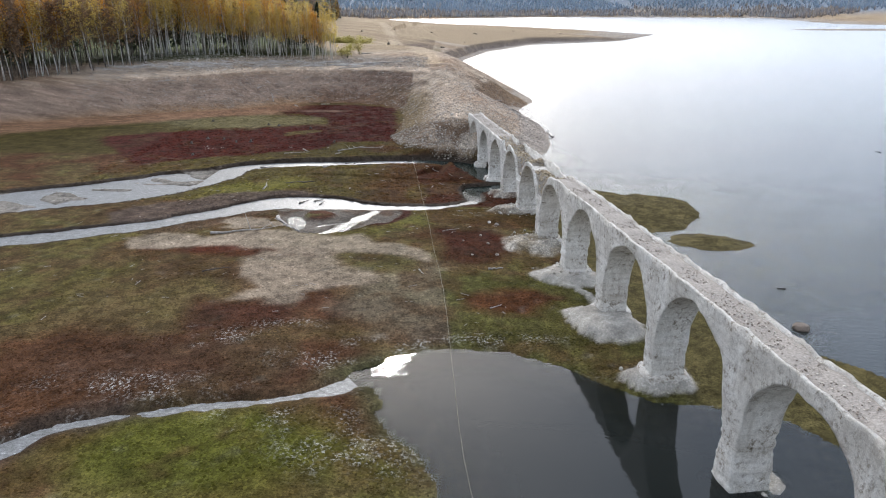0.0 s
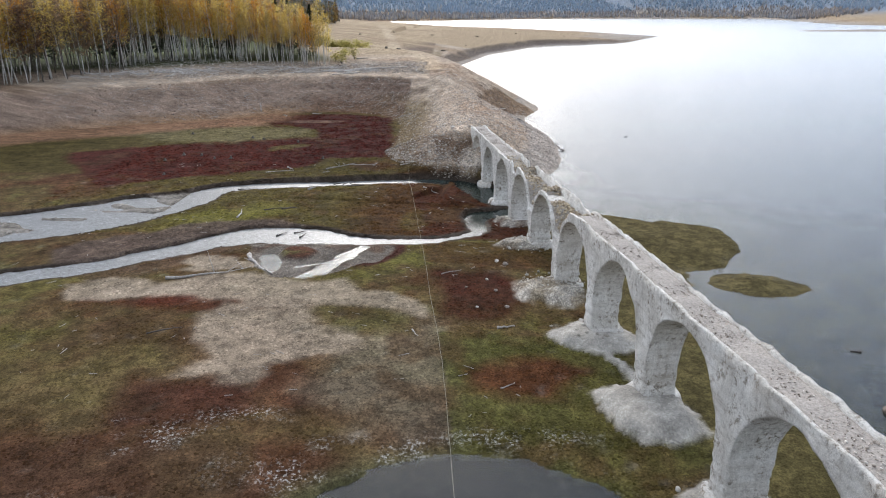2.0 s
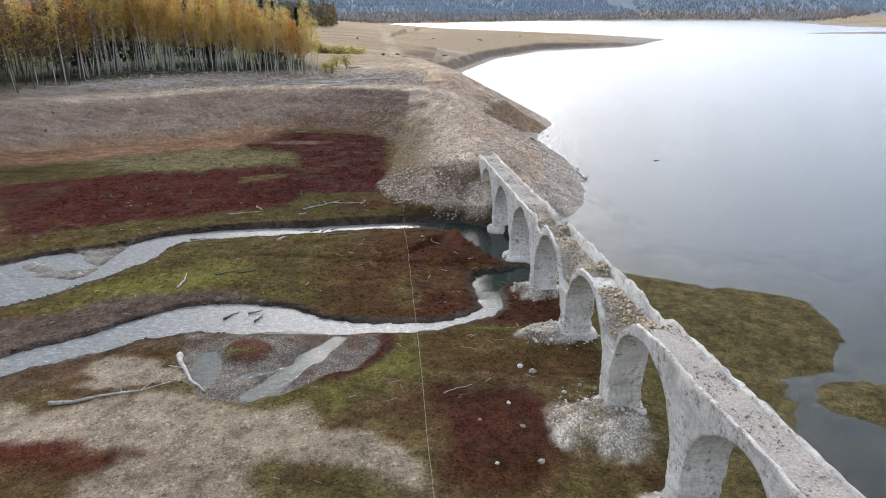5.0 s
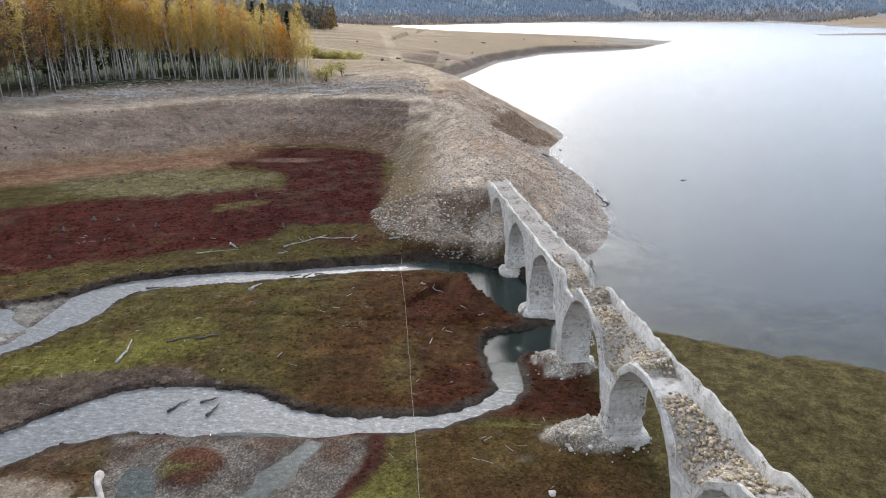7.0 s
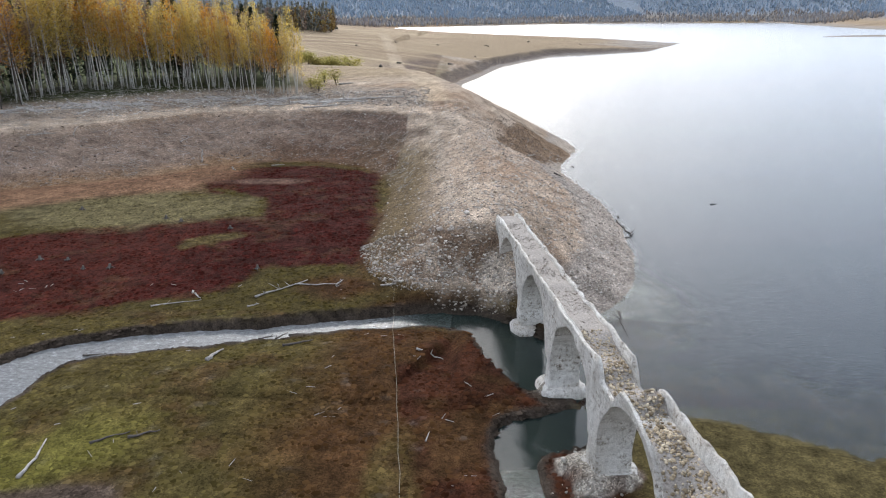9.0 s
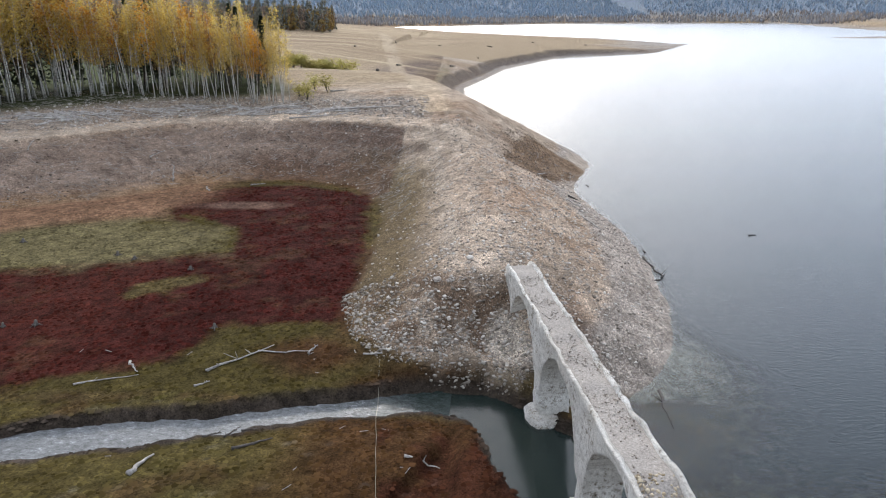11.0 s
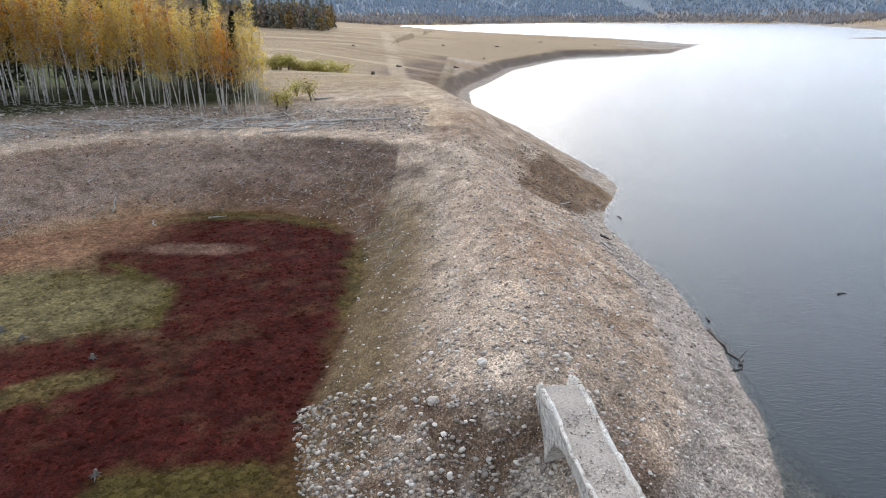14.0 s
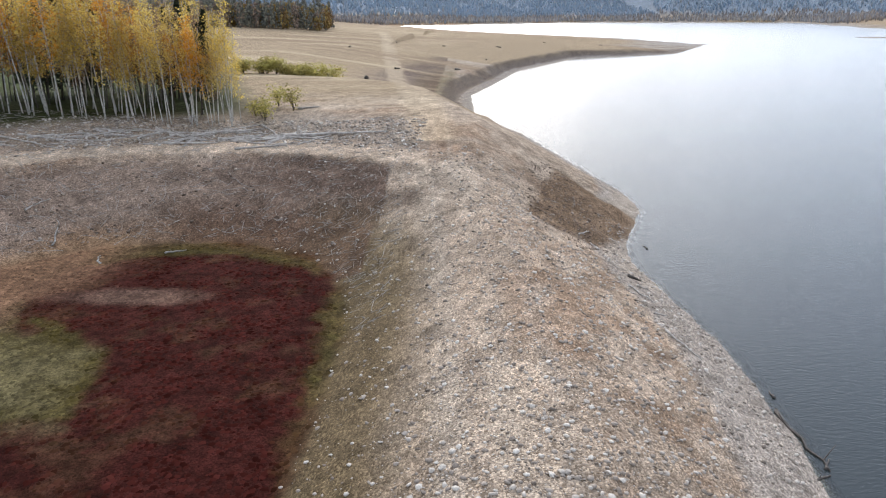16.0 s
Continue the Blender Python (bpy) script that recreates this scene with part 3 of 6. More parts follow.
            wall = wall + np.where(out < 0, 0.42 * smooth(-0.05, 0.3, fbm(0.6 * x + 0.3 * y, y, 5, 3, 88)) * smooth(-39, -43, x), 0)
        near = (e > -0.5) & (p < 0.5)
        z = np.where(near & (out < 3.5) & (out > 0), np.maximum(z, sl + 0.05 + np.minimum(0.2, out * 0.3)), z)
        z = np.where(near, np.minimum(z, wall), z)
        cut = np.maximum(cut, smooth(1.1, 0.15, out) * near)
        wet = np.minimum(wet, out)
    # the braided gravel bar beside the middle stream
    inbar = area(wx, wy, BAR)
    braid = np.minimum.reduce([line_distance(wx, wy, q)[0] - k for q, k in (([(-9.9, 94.4), (-11.3, 91.9), (-12.6, 88.5), (-14.9, 83.9)], 0.75), ([(-21.2, 91), (-20.4, 88.6), (-19.6, 86.6)], 0.7), ([(-12.6, 89.6), (-16.6, 86.9)], 0.1))])
    bar = smooth(-0.5, 0.5, inbar)
    z = np.where(inbar > -0.6, z + (-0.80 + 0.09 * fbm(x, y, 2.6, 3, 91) - 0.30 * smooth(0.45, -0.2, braid + 0.4 * fbm(x, y, 1.3, 3, 93)) - z) * bar, z)
    islet = smooth(1.05, 0.7, np.hypot((wx + 17.6) / 2.3, (wy - 91.6) / 2.8))
    z = z + 0.40 * islet
    rim = smooth(-1.6, -0.9, inbar) * smooth(0.5, -0.1, inbar) * smooth(-11.5, -10, wx) * smooth(85, 87, wy)
    # rubble aprons at the feet of the piers
    heap = np.zeros(np.shape(x))
    s = (x - BRIDGE_O.x) * BRIDGE_D.x + y * BRIDGE_D.y
    u = (x - BRIDGE_O.x) * BRIDGE_R.x + y * BRIDGE_R.y
    ws, wu = s + 2.0 * fbm(x, y, 3.0, 5, 95), u + 2.0 * fbm(x, y, 3.0, 5, 97)
    for i, sp in enumerate(PIERS):
        a, b, skew = ((2.8, 3.2, 0.0), (2.8, 3.2, 0.0), (2.8, 3.2, 0.0), (2.8, 3.2, 0.0), (2.9, 3.4, -0.2), (4.5, 4.2, -0.9), (3.5, 3.9, -0.9), (3.9, 4.4, -2.2), (2.6, 3.6, -2.0),
                      (2.6, 2.8, -0.9), (1.6, 1.8, 0.0), (1.6, 1.8, 0.0), (2.0, 2.0, 0.0))[i]
        back = {5: 2.2, 6: 1.0, 7: 2.6}.get(i, 0.0)
        heap = np.maximum(heap, smooth(1.15, 0.55, np.hypot((ws - sp + back) / a, (wu - skew) / b)))
    ridge_d = line_distance(x, y, [(12.6, 69.3), (14.2, 67.6), (15.4, 65.6), (15.8, 63.6), (15.6, 61.8)])[0]
    heap = np.maximum(heap, 0.55 * smooth(0.6, 0.1, ridge_d + 0.3 * fbm(x, y, 1.2, 2, 99)))
    z = z + np.where(y < 131, 0.75 * heap * heap, 0)

    # ---- soil ----
    def to(c, v, m):
        m = np.clip(m, 0, 1)[..., None]
        return c * (1 - m) + np.array(v) * m

    n1, n2, n3 = fbm(x, y, 16, 4, 101), fbm(x, y, 5, 4, 103), fbm(x, y, 1.6, 4, 107)
    c = np.zeros(np.shape(x) + (3,)) + np.array((0.098, 0.068, 0.030))
    c = to(c, (0.082, 0.039, 0.020), smooth(-0.05, 0.35, n1 + 0.4 * n2))
    c = to(c, (0.102, 0.084, 0.028), smooth(0.05, 0.4, -n1 + 0.5 * n3))
    red, wine, moss, sand, tan = (0.078, 0.023, 0.014), (0.046, 0.0118, 0.0094), (0.150, 0.138, 0.036), (0.31, 0.245, 0.178), (0.285, 0.215, 0.140)
    rope_x = np.interp(y, [q[1] for q in ROPE_LINE], [q[0] for q in ROPE_LINE])
    by_bridge = smooth(-0.1, 0.3, x - rope_x) * (y < 131)

    def patch(cx, cy, rx, ry, soft=0.5, turn=0.0):
        cs, sn = math.cos(turn), math.sin(turn)
        px, py = (wx - cx) * cs + (wy - cy) * sn, -(wx - cx) * sn + (wy - cy) * cs
        return smooth(1 + soft, 1 - soft, np.hypot(px / rx, py / ry) + 0.35 * n2)

    # near ground, south of the middle stream
    c = to(c, (0.070, 0.038, 0.023), 0.7 * patch(-20, 48, 14, 5))
    c = to(c, (0.088, 0.090, 0.017), 0.9 * patch(-14, 37, 11, 5))
    c = to(c, (0.105, 0.074, 0.034), 0.7 * patch(-29, 62, 9, 7))
    c = to(c, (0.070, 0.038, 0.020), 0.75 * patch(-26, 70, 7, 3.5, 0.4))
    c = to(c, (0.080, 0.034, 0.020), 0.7 * patch(-12, 59, 9, 3.0, 0.5))
    c = to(c, red, 0.8 * patch(-24, 76, 12, 2.0, 0.5, -0.1))
    def plot(pts, soft=0.9, rag=1.0):
        return smooth(-soft, soft, area(wx, wy, pts) + rag * (0.9 * n2 + 0.8 * n3))

    c = to(c, (0.165, 0.135, 0.092), 0.75 * plot([(-6.2, 68), (-3.2, 71), (-0.2, 73), (1.3, 60.7), (1.6, 54), (-4.5, 54), (-10.2, 59.5), (-9.3, 64.6)], 2.0))
    c = to(c, sand, 0.85 * plot([(-36, 79.5), (-31.3, 80.5), (-26.5, 83.2), (-20.9, 84.6), (-14.3, 81.6), (-10.6, 82.6), (-9.2, 79.4), (-6, 78.3), (-2.2, 77.3), (-0.9, 73.1), (-4.1, 73.8), (-8.6, 75.5), (-12.9, 75.4), (-16.5, 74), (-22, 76.3), (-27.1, 77.2), (-33, 76.6)]))
    c = to(c, sand, 0.8 * plot([(-22, 76.6), (-16.5, 74.4), (-12.9, 75.4), (-11.7, 71.2), (-7.7, 69.6), (-6.4, 67.7), (-9.4, 65.1), (-13.5, 63.5), (-14.7, 60.3), (-18.3, 60.7), (-21.2, 61.4), (-20, 65), (-22.4, 69.7), (-22.9, 73.9)]))
    c = to(c, (0.102, 0.085, 0.034), 0.75 * plot([(-12.8, 74.6), (-8.5, 74.7), (-3.3, 72.7), (-2.5, 69.7), (-6.3, 69.3), (-11.1, 71.9)], 0.8))
    c = to(c, red, 0.75 * plot([(-30, 77.2), (-25.2, 77.7), (-24.3, 76.5), (-26.7, 75.2), (-30, 75.2)], 0.6))
    c = to(c, (0.060, 0.024, 0.016), 0.8 * plot([(-24, 61.2), (-18.8, 60.8), (-14.5, 59.6), (-13.4, 56.3), (-16.8, 54.2), (-24, 53.5)], 1.5))
    c = to(c, sand, 0.8 * patch(-24, 86.5, 6, 1.3, 0.2, 0.25))
    c = to(c, moss, 0.8 * patch(-5, 85, 4.5, 6) * smooth(0.2, -0.4, n2))
    salt = np.zeros(np.shape(x))
    for cx, cy, rx, ry in ((-20.5, 53.6, 4.5, 1.6), (-14.5, 56, 3, 0.9), (-24, 45, 7, 2.0), (-33, 40, 6, 1.8), (-9, 50.2, 4, 1.6), (-3, 53.2, 5, 1.2), (5, 54, 5, 1.0), (-12.5, 41.4, 3.5, 1.6), (-6.5, 38.2, 3.5, 3.6), (-2, 39, 2.2, 3.4)):
        salt = np.maximum(salt, patch(cx, cy, rx, ry, 0.7) * 0.75 * smooth(-0.25, 0.35, n3 + 0.5 * n2))
    wetland = smooth(-2.5, 1.0, p) * (y > 30)
    c = to(c, (0.10, 0.10, 0.048), 0.8 * wetland)
    salt = np.maximum(salt, 0.2 * wetland * smooth(-0.1, 0.4, n3))
    salt = salt * smooth(0.5, 0.0, p)
    # between rope and bridge
    c = to(c, (0.076, 0.074, 0.022), by_bridge * 0.8 * (y < 70))
    c = to(c, (0.068, 0.036, 0.015), by_bridge * 0.7 * ((y >= 88) & (y < 97)))
    c = to(c, wine, by_bridge * 0.8 * plot([(-1, 85.5), (6, 86.6), (8.6, 81), (7.8, 74.3), (4.2, 72.1), (0.1, 73.6)], 1.4))
    c = to(c, red, by_bridge * 0.8 * plot([(2, 63.4), (8, 66), (12, 64.5), (9, 59.5), (5.2, 59.4), (3.0, 60)], 1.4))
    # the tongue between the two big streams
    tongue = smooth(97.5, 99.5, y) * smooth(132, 130, y) * smooth(-60, -50, x)
    c = to(c, (0.082, 0.064, 0.022), tongue * 0.9)
    c = to(c, (0.066, 0.030, 0.014), tongue * smooth(-18, -8, wx + 3 * n2) * 0.85)
    c = to(c, wine, tongue * by_bridge * smooth(-0.45, 0.15, n2 + 0.4 * n3) * 0.6)
    c = to(c, (0.11, 0.085, 0.03), tongue * 0.6 * patch(-4.5, 107.5, 1.5, 4.5, 0.5))
    c = to(c, (0.15, 0.135, 0.032), tongue * patch(-31, 107, 9, 4, 0.5, 0.5) * 0.7)
    # the red field under the bank
    c = to(c, (0.068, 0.052, 0.018), smooth(131, 133, y) * smooth(1, -4, d))
    c = to(c, (0.062, 0.028, 0.014), 0.85 * (patch(-13, 139, 4.5, 3.0, 0.5) + patch(-4, 134, 6, 2.2, 0.5)) * smooth(131, 133, y))
    field = plot([(-57.4, 122.9), (-76.3, 147.5), (-66.9, 151.7), (-49.4, 159.6), (-29.4, 164.8), (-30.9, 174.8), (-44.1, 184.3), (-40.7, 178.3), (-47.9, 189.5), (-43.7, 195.8), (-36.6, 199.7), (-27.9, 199.9), (-22.0, 196.9), (-15.1, 193.6), (-13.7, 181.6), (-13.0, 170.0), (-11.5, 157.3), (-12.0, 150.8), (-12.6, 145.2), (-22.4, 144.5), (-25.5, 138.0), (-40.5, 131.8), (-50.9, 126.9)], 0.9, 1.2)
    c = to(c, (0.165, 0.098, 0.058), 0.85 * plot([(-80.1, 179.0), (-65.8, 190.4), (-58.5, 194.8), (-47.3, 190.8), (-43.2, 179.8), (-50.2, 177.5), (-55.8, 175.3), (-71.4, 169.4)], 2.5, 2.0))
    c = to(c, wine, field)
    c = to(c, (0.062, 0.018, 0.013), field * 0.8 * smooth(-28, -42, wx + 3 * n2))
    c = to(c, (0.150, 0.124, 0.062), 0.85 * plot([(-62.6, 159.6), (-75.5, 173.7), (-57.8, 178.2), (-50.5, 180.5), (-39.7, 174.6), (-32.9, 174.7), (-30.8, 164.6), (-35.6, 162.3), (-44.5, 158.1)], 3.0, 3.5))
    c = to(c, (0.085, 0.048, 0.026), field * 0.45 * smooth(0.05, 0.55, n2 + 0.5 * n3))
    c = to(c, (0.095, 0.075, 0.030), 0.8 * plot([(-37.1, 151.3), (-36.5, 154.5), (-31.1, 157.6), (-29.8, 155.3), (-32.7, 151.4), (-35.3, 149.9)], 0.8, 1.2))
    c = to(c, (0.24, 0.135, 0.080), smooth(-16, -10, d + 2 * n2) * smooth(5, 0, d) * smooth(-36, -48, wx) * 0.9)
    c = to(c, (0.22, 0.14, 0.10), 0.6 * patch(-35, 187, 7, 2))
    c = to(c, (0.080, 0.044, 0.022), 0.6 * smooth(0.0, 0.5, fbm(x, y, 3.5, 5, 171)) * (y < 150) * (c[..., 1] > 0.06) * (c[..., 1] < 0.16))
    # mud at the streams, gravel in the bar
    c = to(c, (0.055, 0.042, 0.032), np.clip(cut * 1.2, 0, 1) * (y > 60))
    c = to(c, (0.050, 0.040, 0.032), 0.75 * smooth(2.2, 0.2, wet + 0.8 * n3) * (y <= 60) * smooth(-18, -24, x))
    c = to(c, (0.11, 0.085, 0.066), 0.9 * patch(-31, 97.5, 9, 1.7, 0.4, 0.72) * (wet > 0))
    c = to(c, (0.100, 0.072, 0.056), 0.9 * plot([(-47.9, 91.6), (-46.1, 94.0), (-39.5, 98.4), (-32.3, 103.7), (-22.7, 105.1), (-15.9, 99.9), (-17.9, 98.9), (-24.5, 100.2), (-32.1, 89.4), (-40.0, 84.5), (-42.4, 83.4)], 0.6, 0.6) * (wet > 0))
    c = to(c, (0.090, 0.058, 0.036), 0.7 * plot([(-42.5, 83.6), (-39.9, 84.3), (-31.7, 88.7), (-24.3, 97.7), (-23.1, 93.2), (-27.1, 90.8), (-30.2, 86.6), (-34.0, 82.9), (-37.5, 80.6)], 0.8, 1.0) * (wet > 0))
    c = to(c, sand, 0.9 * plot([(-30.4, 87.3), (-29.1, 89.5), (-24.8, 89.1), (-22.9, 86.1), (-25.6, 84.5)], 0.5, 0.7) * (wet > 0))
    c = to(c, sand, 0.85 * plot([(-40.3, 80.4), (-37.7, 80.9), (-36.0, 83.0), (-30.6, 81.2), (-25.2, 79.5), (-28.8, 77.8), (-34.8, 76.4), (-37.2, 75.8)], 0.6, 0.8) * (wet > 0))
    c = to(c, (0.24, 0.215, 0.185), shoal)
    c = to(c, (0.128, 0.110, 0.092), bar)
    c = to(c, (0.080, 0.048, 0.032), bar * smooth(0.05, 0.45, n2 + 0.5 * n3) * 0.8)
    c = to(c, (0.075, 0.035, 0.022), islet)
    c = to(c, (0.085, 0.075, 0.028), islet * smooth(0.0, 0.4, n3))
    c = to(c, (0.055, 0.022, 0.016), rim)
    # gravel bank, terrace, far fields
    stony = smooth(-0.6, 1.2, d + 0.8 * n3)
    gravel = np.zeros_like(c) + np.array((0.315, 0.255, 0.198))
    gravel = to(gravel, (0.225, 0.158, 0.110), smooth(-0.1, 0.5, n1 + 0.5 * n3) * 0.8)
    gravel = to(gravel, (0.41, 0.35, 0.285), smooth(0.1, 0.5, fbm(x, y * 0.6, 3.0, 3, 121)) * 0.45)
    gravel = to(gravel, (0.37, 0.32, 0.26), smooth(8, 2.5, np.abs(x + 0.5 + (y - 144) * 0.06)) * 0.6 * (y < 215))
    cross = x + 0.5 + (y - 144) * 0.06
    gravel = to(gravel, (0.385, 0.345, 0.295), smooth(0.1, 0.5, vnoise(cross / 1.1, y / 45, 151)) * smooth(250, 225, y) * smooth(14, 6, np.abs(cross)) * 0.22)
    gravel = to(gravel, (0.215, 0.150, 0.105), smooth(0.1, 0.6, vnoise(cross / 1.7, y / 38, 157)) * smooth(250, 225, y) * smooth(14, 6, np.abs(cross)) * 0.2)
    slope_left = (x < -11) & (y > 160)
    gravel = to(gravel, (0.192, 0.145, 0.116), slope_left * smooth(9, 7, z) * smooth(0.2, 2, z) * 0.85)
    # the shaded slope under the bench, its shade put into the colour
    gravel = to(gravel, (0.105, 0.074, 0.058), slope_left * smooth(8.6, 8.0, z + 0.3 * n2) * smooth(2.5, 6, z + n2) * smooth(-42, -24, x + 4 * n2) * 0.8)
    gravel = to(gravel, (0.060, 0.043, 0.036), 0.8 * patch(-33.5, 204, 2.2, 2.8, 0.5))
    gravel = gravel * (1 + 0.10 * slope_left * smooth(10.5, 9, z) * np.sin(z * 9 + 5.0 * fbm(x, y, 9, 4, 175)) * smooth(-0.3, 0.4, n1 + n2))[..., None]
    # more of that shade painted just below the pale track
    gravel = to(gravel, (0.085, 0.060, 0.048), 0.55 * patch(-17, 207, 11, 3.0, 0.35))
    gravel = to(gravel, (0.42, 0.345, 0.27), 0.9 * smooth(0.55, 0.2, np.abs(z - 9.0 - 0.2 * n1)) * (x < -6) * (y > 195) * (y < 245))
    gravel = to(gravel, (0.26, 0.22, 0.18), 0.7 * smooth(9.3, 9.8, z) * smooth(12.0, 11.4, z) * (x < -6) * (y < 245))
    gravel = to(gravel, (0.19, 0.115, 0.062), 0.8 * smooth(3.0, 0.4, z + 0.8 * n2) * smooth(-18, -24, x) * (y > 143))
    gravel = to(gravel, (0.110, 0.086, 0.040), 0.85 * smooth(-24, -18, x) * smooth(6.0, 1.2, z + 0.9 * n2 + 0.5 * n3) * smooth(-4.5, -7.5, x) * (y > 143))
    gravel = to(gravel, (0.122, 0.094, 0.058), 0.8 * smooth(0.5, -7.5, x + 1.5 * n2 + 1.2 * n3 + 0.03 * (y - 150)) * smooth(143, 150, y) * smooth(205, 190, y) * (x > -16))
    gravel = to(gravel, (0.105, 0.068, 0.048), 0.8 * smooth(-46, -36, x) * smooth(5.0, 2.5, z + 0.8 * n2) * (y > 192) * (x < -12))
    gravel = to(gravel, (0.285, 0.255, 0.225), smooth(1.3, 0.4, z) * (x > 5))
    gravel = to(gravel, (0.34, 0.295, 0.245), 0.7 * smooth(0.4, -0.6, z + 0.3 * n3) * (y > 195) * (y < 240) * (x > 8))
    gravel = to(gravel, (0.150, 0.104, 0.068), 0.95 * plot([(7, 206.5), (10.2, 219), (13.6, 231), (19, 229.5), (26.2, 226.5), (24.4, 220), (20, 212.5), (16.2, 206), (11, 204)], 0.7, 0.5))
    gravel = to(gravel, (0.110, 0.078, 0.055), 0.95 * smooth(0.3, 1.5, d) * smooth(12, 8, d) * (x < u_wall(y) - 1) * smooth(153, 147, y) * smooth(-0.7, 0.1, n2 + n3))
    gravel = to(gravel, (0.40, 0.36, 0.305), 0.9 * smooth(1.2, 0.7, np.hypot((wx - u_wall(y) + 2.3) / 1.9, (wy - 140) / 4.0)))
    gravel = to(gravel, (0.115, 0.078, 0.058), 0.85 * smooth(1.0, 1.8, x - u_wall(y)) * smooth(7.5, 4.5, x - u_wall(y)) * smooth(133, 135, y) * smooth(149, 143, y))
    gravel = to(gravel, tan, smooth(238, 275, y + 10 * n1) * smooth(5, 8, z + (y > 500) * 6))
    gravel = to(gravel, (0.38, 0.30, 0.21), smooth(5, 2, np.abs(x + 6 + (y - 230) * 0.135)) * (y > 225) * (y < 700) * 0.75)
    gravel = to(gravel, (0.22, 0.158, 0.105), smooth(0.05, 0.4, fbm(x * 0.16, y, 15, 4, 131)) * smooth(255, 290, y) * 0.75)
    gravel = to(gravel, (0.42, 0.335, 0.22), smooth(0.1, 0.4, fbm(x * 0.10, y, 9, 4, 137)) * smooth(255, 300, y) * smooth(0, -40, x) * 0.7)
    gravel = to(gravel, (0.13, 0.10, 0.08), smooth(12.5, 9, e + 3 * n2) * smooth(3.5, 5.5, e + 2 * n2) * smooth(275, 320, y) * (y < 760) * 0.85)
    gravel = to(gravel, (0.25, 0.215, 0.18), smooth(5.0, 3.0, e + n2) * smooth(275, 320, y) * (y < 760) * 0.9)
    gravel = gravel * (1 - smooth(260, 230, y)[..., None] * np.array((0.08, 0.13, 0.17)))
    # dark green grass under the birches, darkened further for the wood's shade
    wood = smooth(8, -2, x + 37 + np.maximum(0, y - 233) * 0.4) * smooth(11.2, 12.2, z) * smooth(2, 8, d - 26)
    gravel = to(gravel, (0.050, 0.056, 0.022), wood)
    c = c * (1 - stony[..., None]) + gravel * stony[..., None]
    # pale rubble round the piers
    c = to(c, (0.37, 0.335, 0.285), smooth(0.10, 0.55, heap + 0.3 * n3) * (y < 131) * np.where(y > 77, 0.35 + 0.65 * smooth(-0.3, 0.3, n3), 1))
    stony = np.maximum(stony * (1 - wood), np.maximum(smooth(0.1, 0.5, heap) * (y < 131), bar))
    silt = smooth(0.1, 0.45, heap) * (y < 76)
    c = to(c, (0.40, 0.37, 0.325), silt * (0.7 + 0.4 * n3))
    stony = stony * (1 - 0.75 * silt)
    # mossy flats by and under the lake
    flat = smooth(17, 20, x + (y - 50) * 0.121) * (y < 118) * (e > -16)
    c = to(c, (0.098, 0.080, 0.033), flat * 0.9 * (1 - smooth(0.1, 0.4, heap)))
    c = to(c, (0.15, 0.115, 0.072), smooth(-2, -10, e) * smooth(104, 122, y))
    c = to(c, (0.10, 0.085, 0.06), smooth(-3, -14, e) * smooth(122, 104, y))
    mottle = 1 + 0.45 * fbm(x, y, 0.9, 3, 141) + 0.30 * fbm(x, y, 3.2, 3, 147)
    mottle = 1 + (mottle - 1) * smooth(330, 240, y)
    c = c * np.clip(mottle, 0.35, 1.8)[..., None]
    # forest on the far hills, with blue-grey haze put into the colour
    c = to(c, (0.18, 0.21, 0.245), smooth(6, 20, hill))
    rough = np.clip(0.95 - 0.35 * smooth(0.8, 0.0, np.abs(wet)) - 0.25 * smooth(1.5, 0, np.abs(e)), 0.4, 1)
    c = c * (1 - 0.30 * (1 - np.clip(stony, 0, 1)) * (y < 260))[..., None]
    c = c * (1 + 0.13 * np.clip(stony, 0, 1) * (y > 128) * (y < 260))[..., None]
    return z, np.clip(c * 1.12, 0.004, 0.9), stony, rough, salt


def ground_at(x, y):
    z = lay(np.array([x, x + 0.01]), np.array([y, y]))[0]
    return float(z[0])


def stretch_axis(a, b, step, lo, hi, mids=()):
    out = list(np.arange(a, b + 1e-6, step))
    for end, wide in mids:
        out += list(np.arange(out[-1] + wide, end, wide))
    s, v = mids[-1][1] if mids else step, out[-1]
    while v < hi:
        s *= 1.07
        v += s
        out.append(v)
    s, v, back = step, out[0], []
    while v > lo:
        s *= 1.10
        v -= s
        back.append(v)
    return np.array(back[::-1] + out)


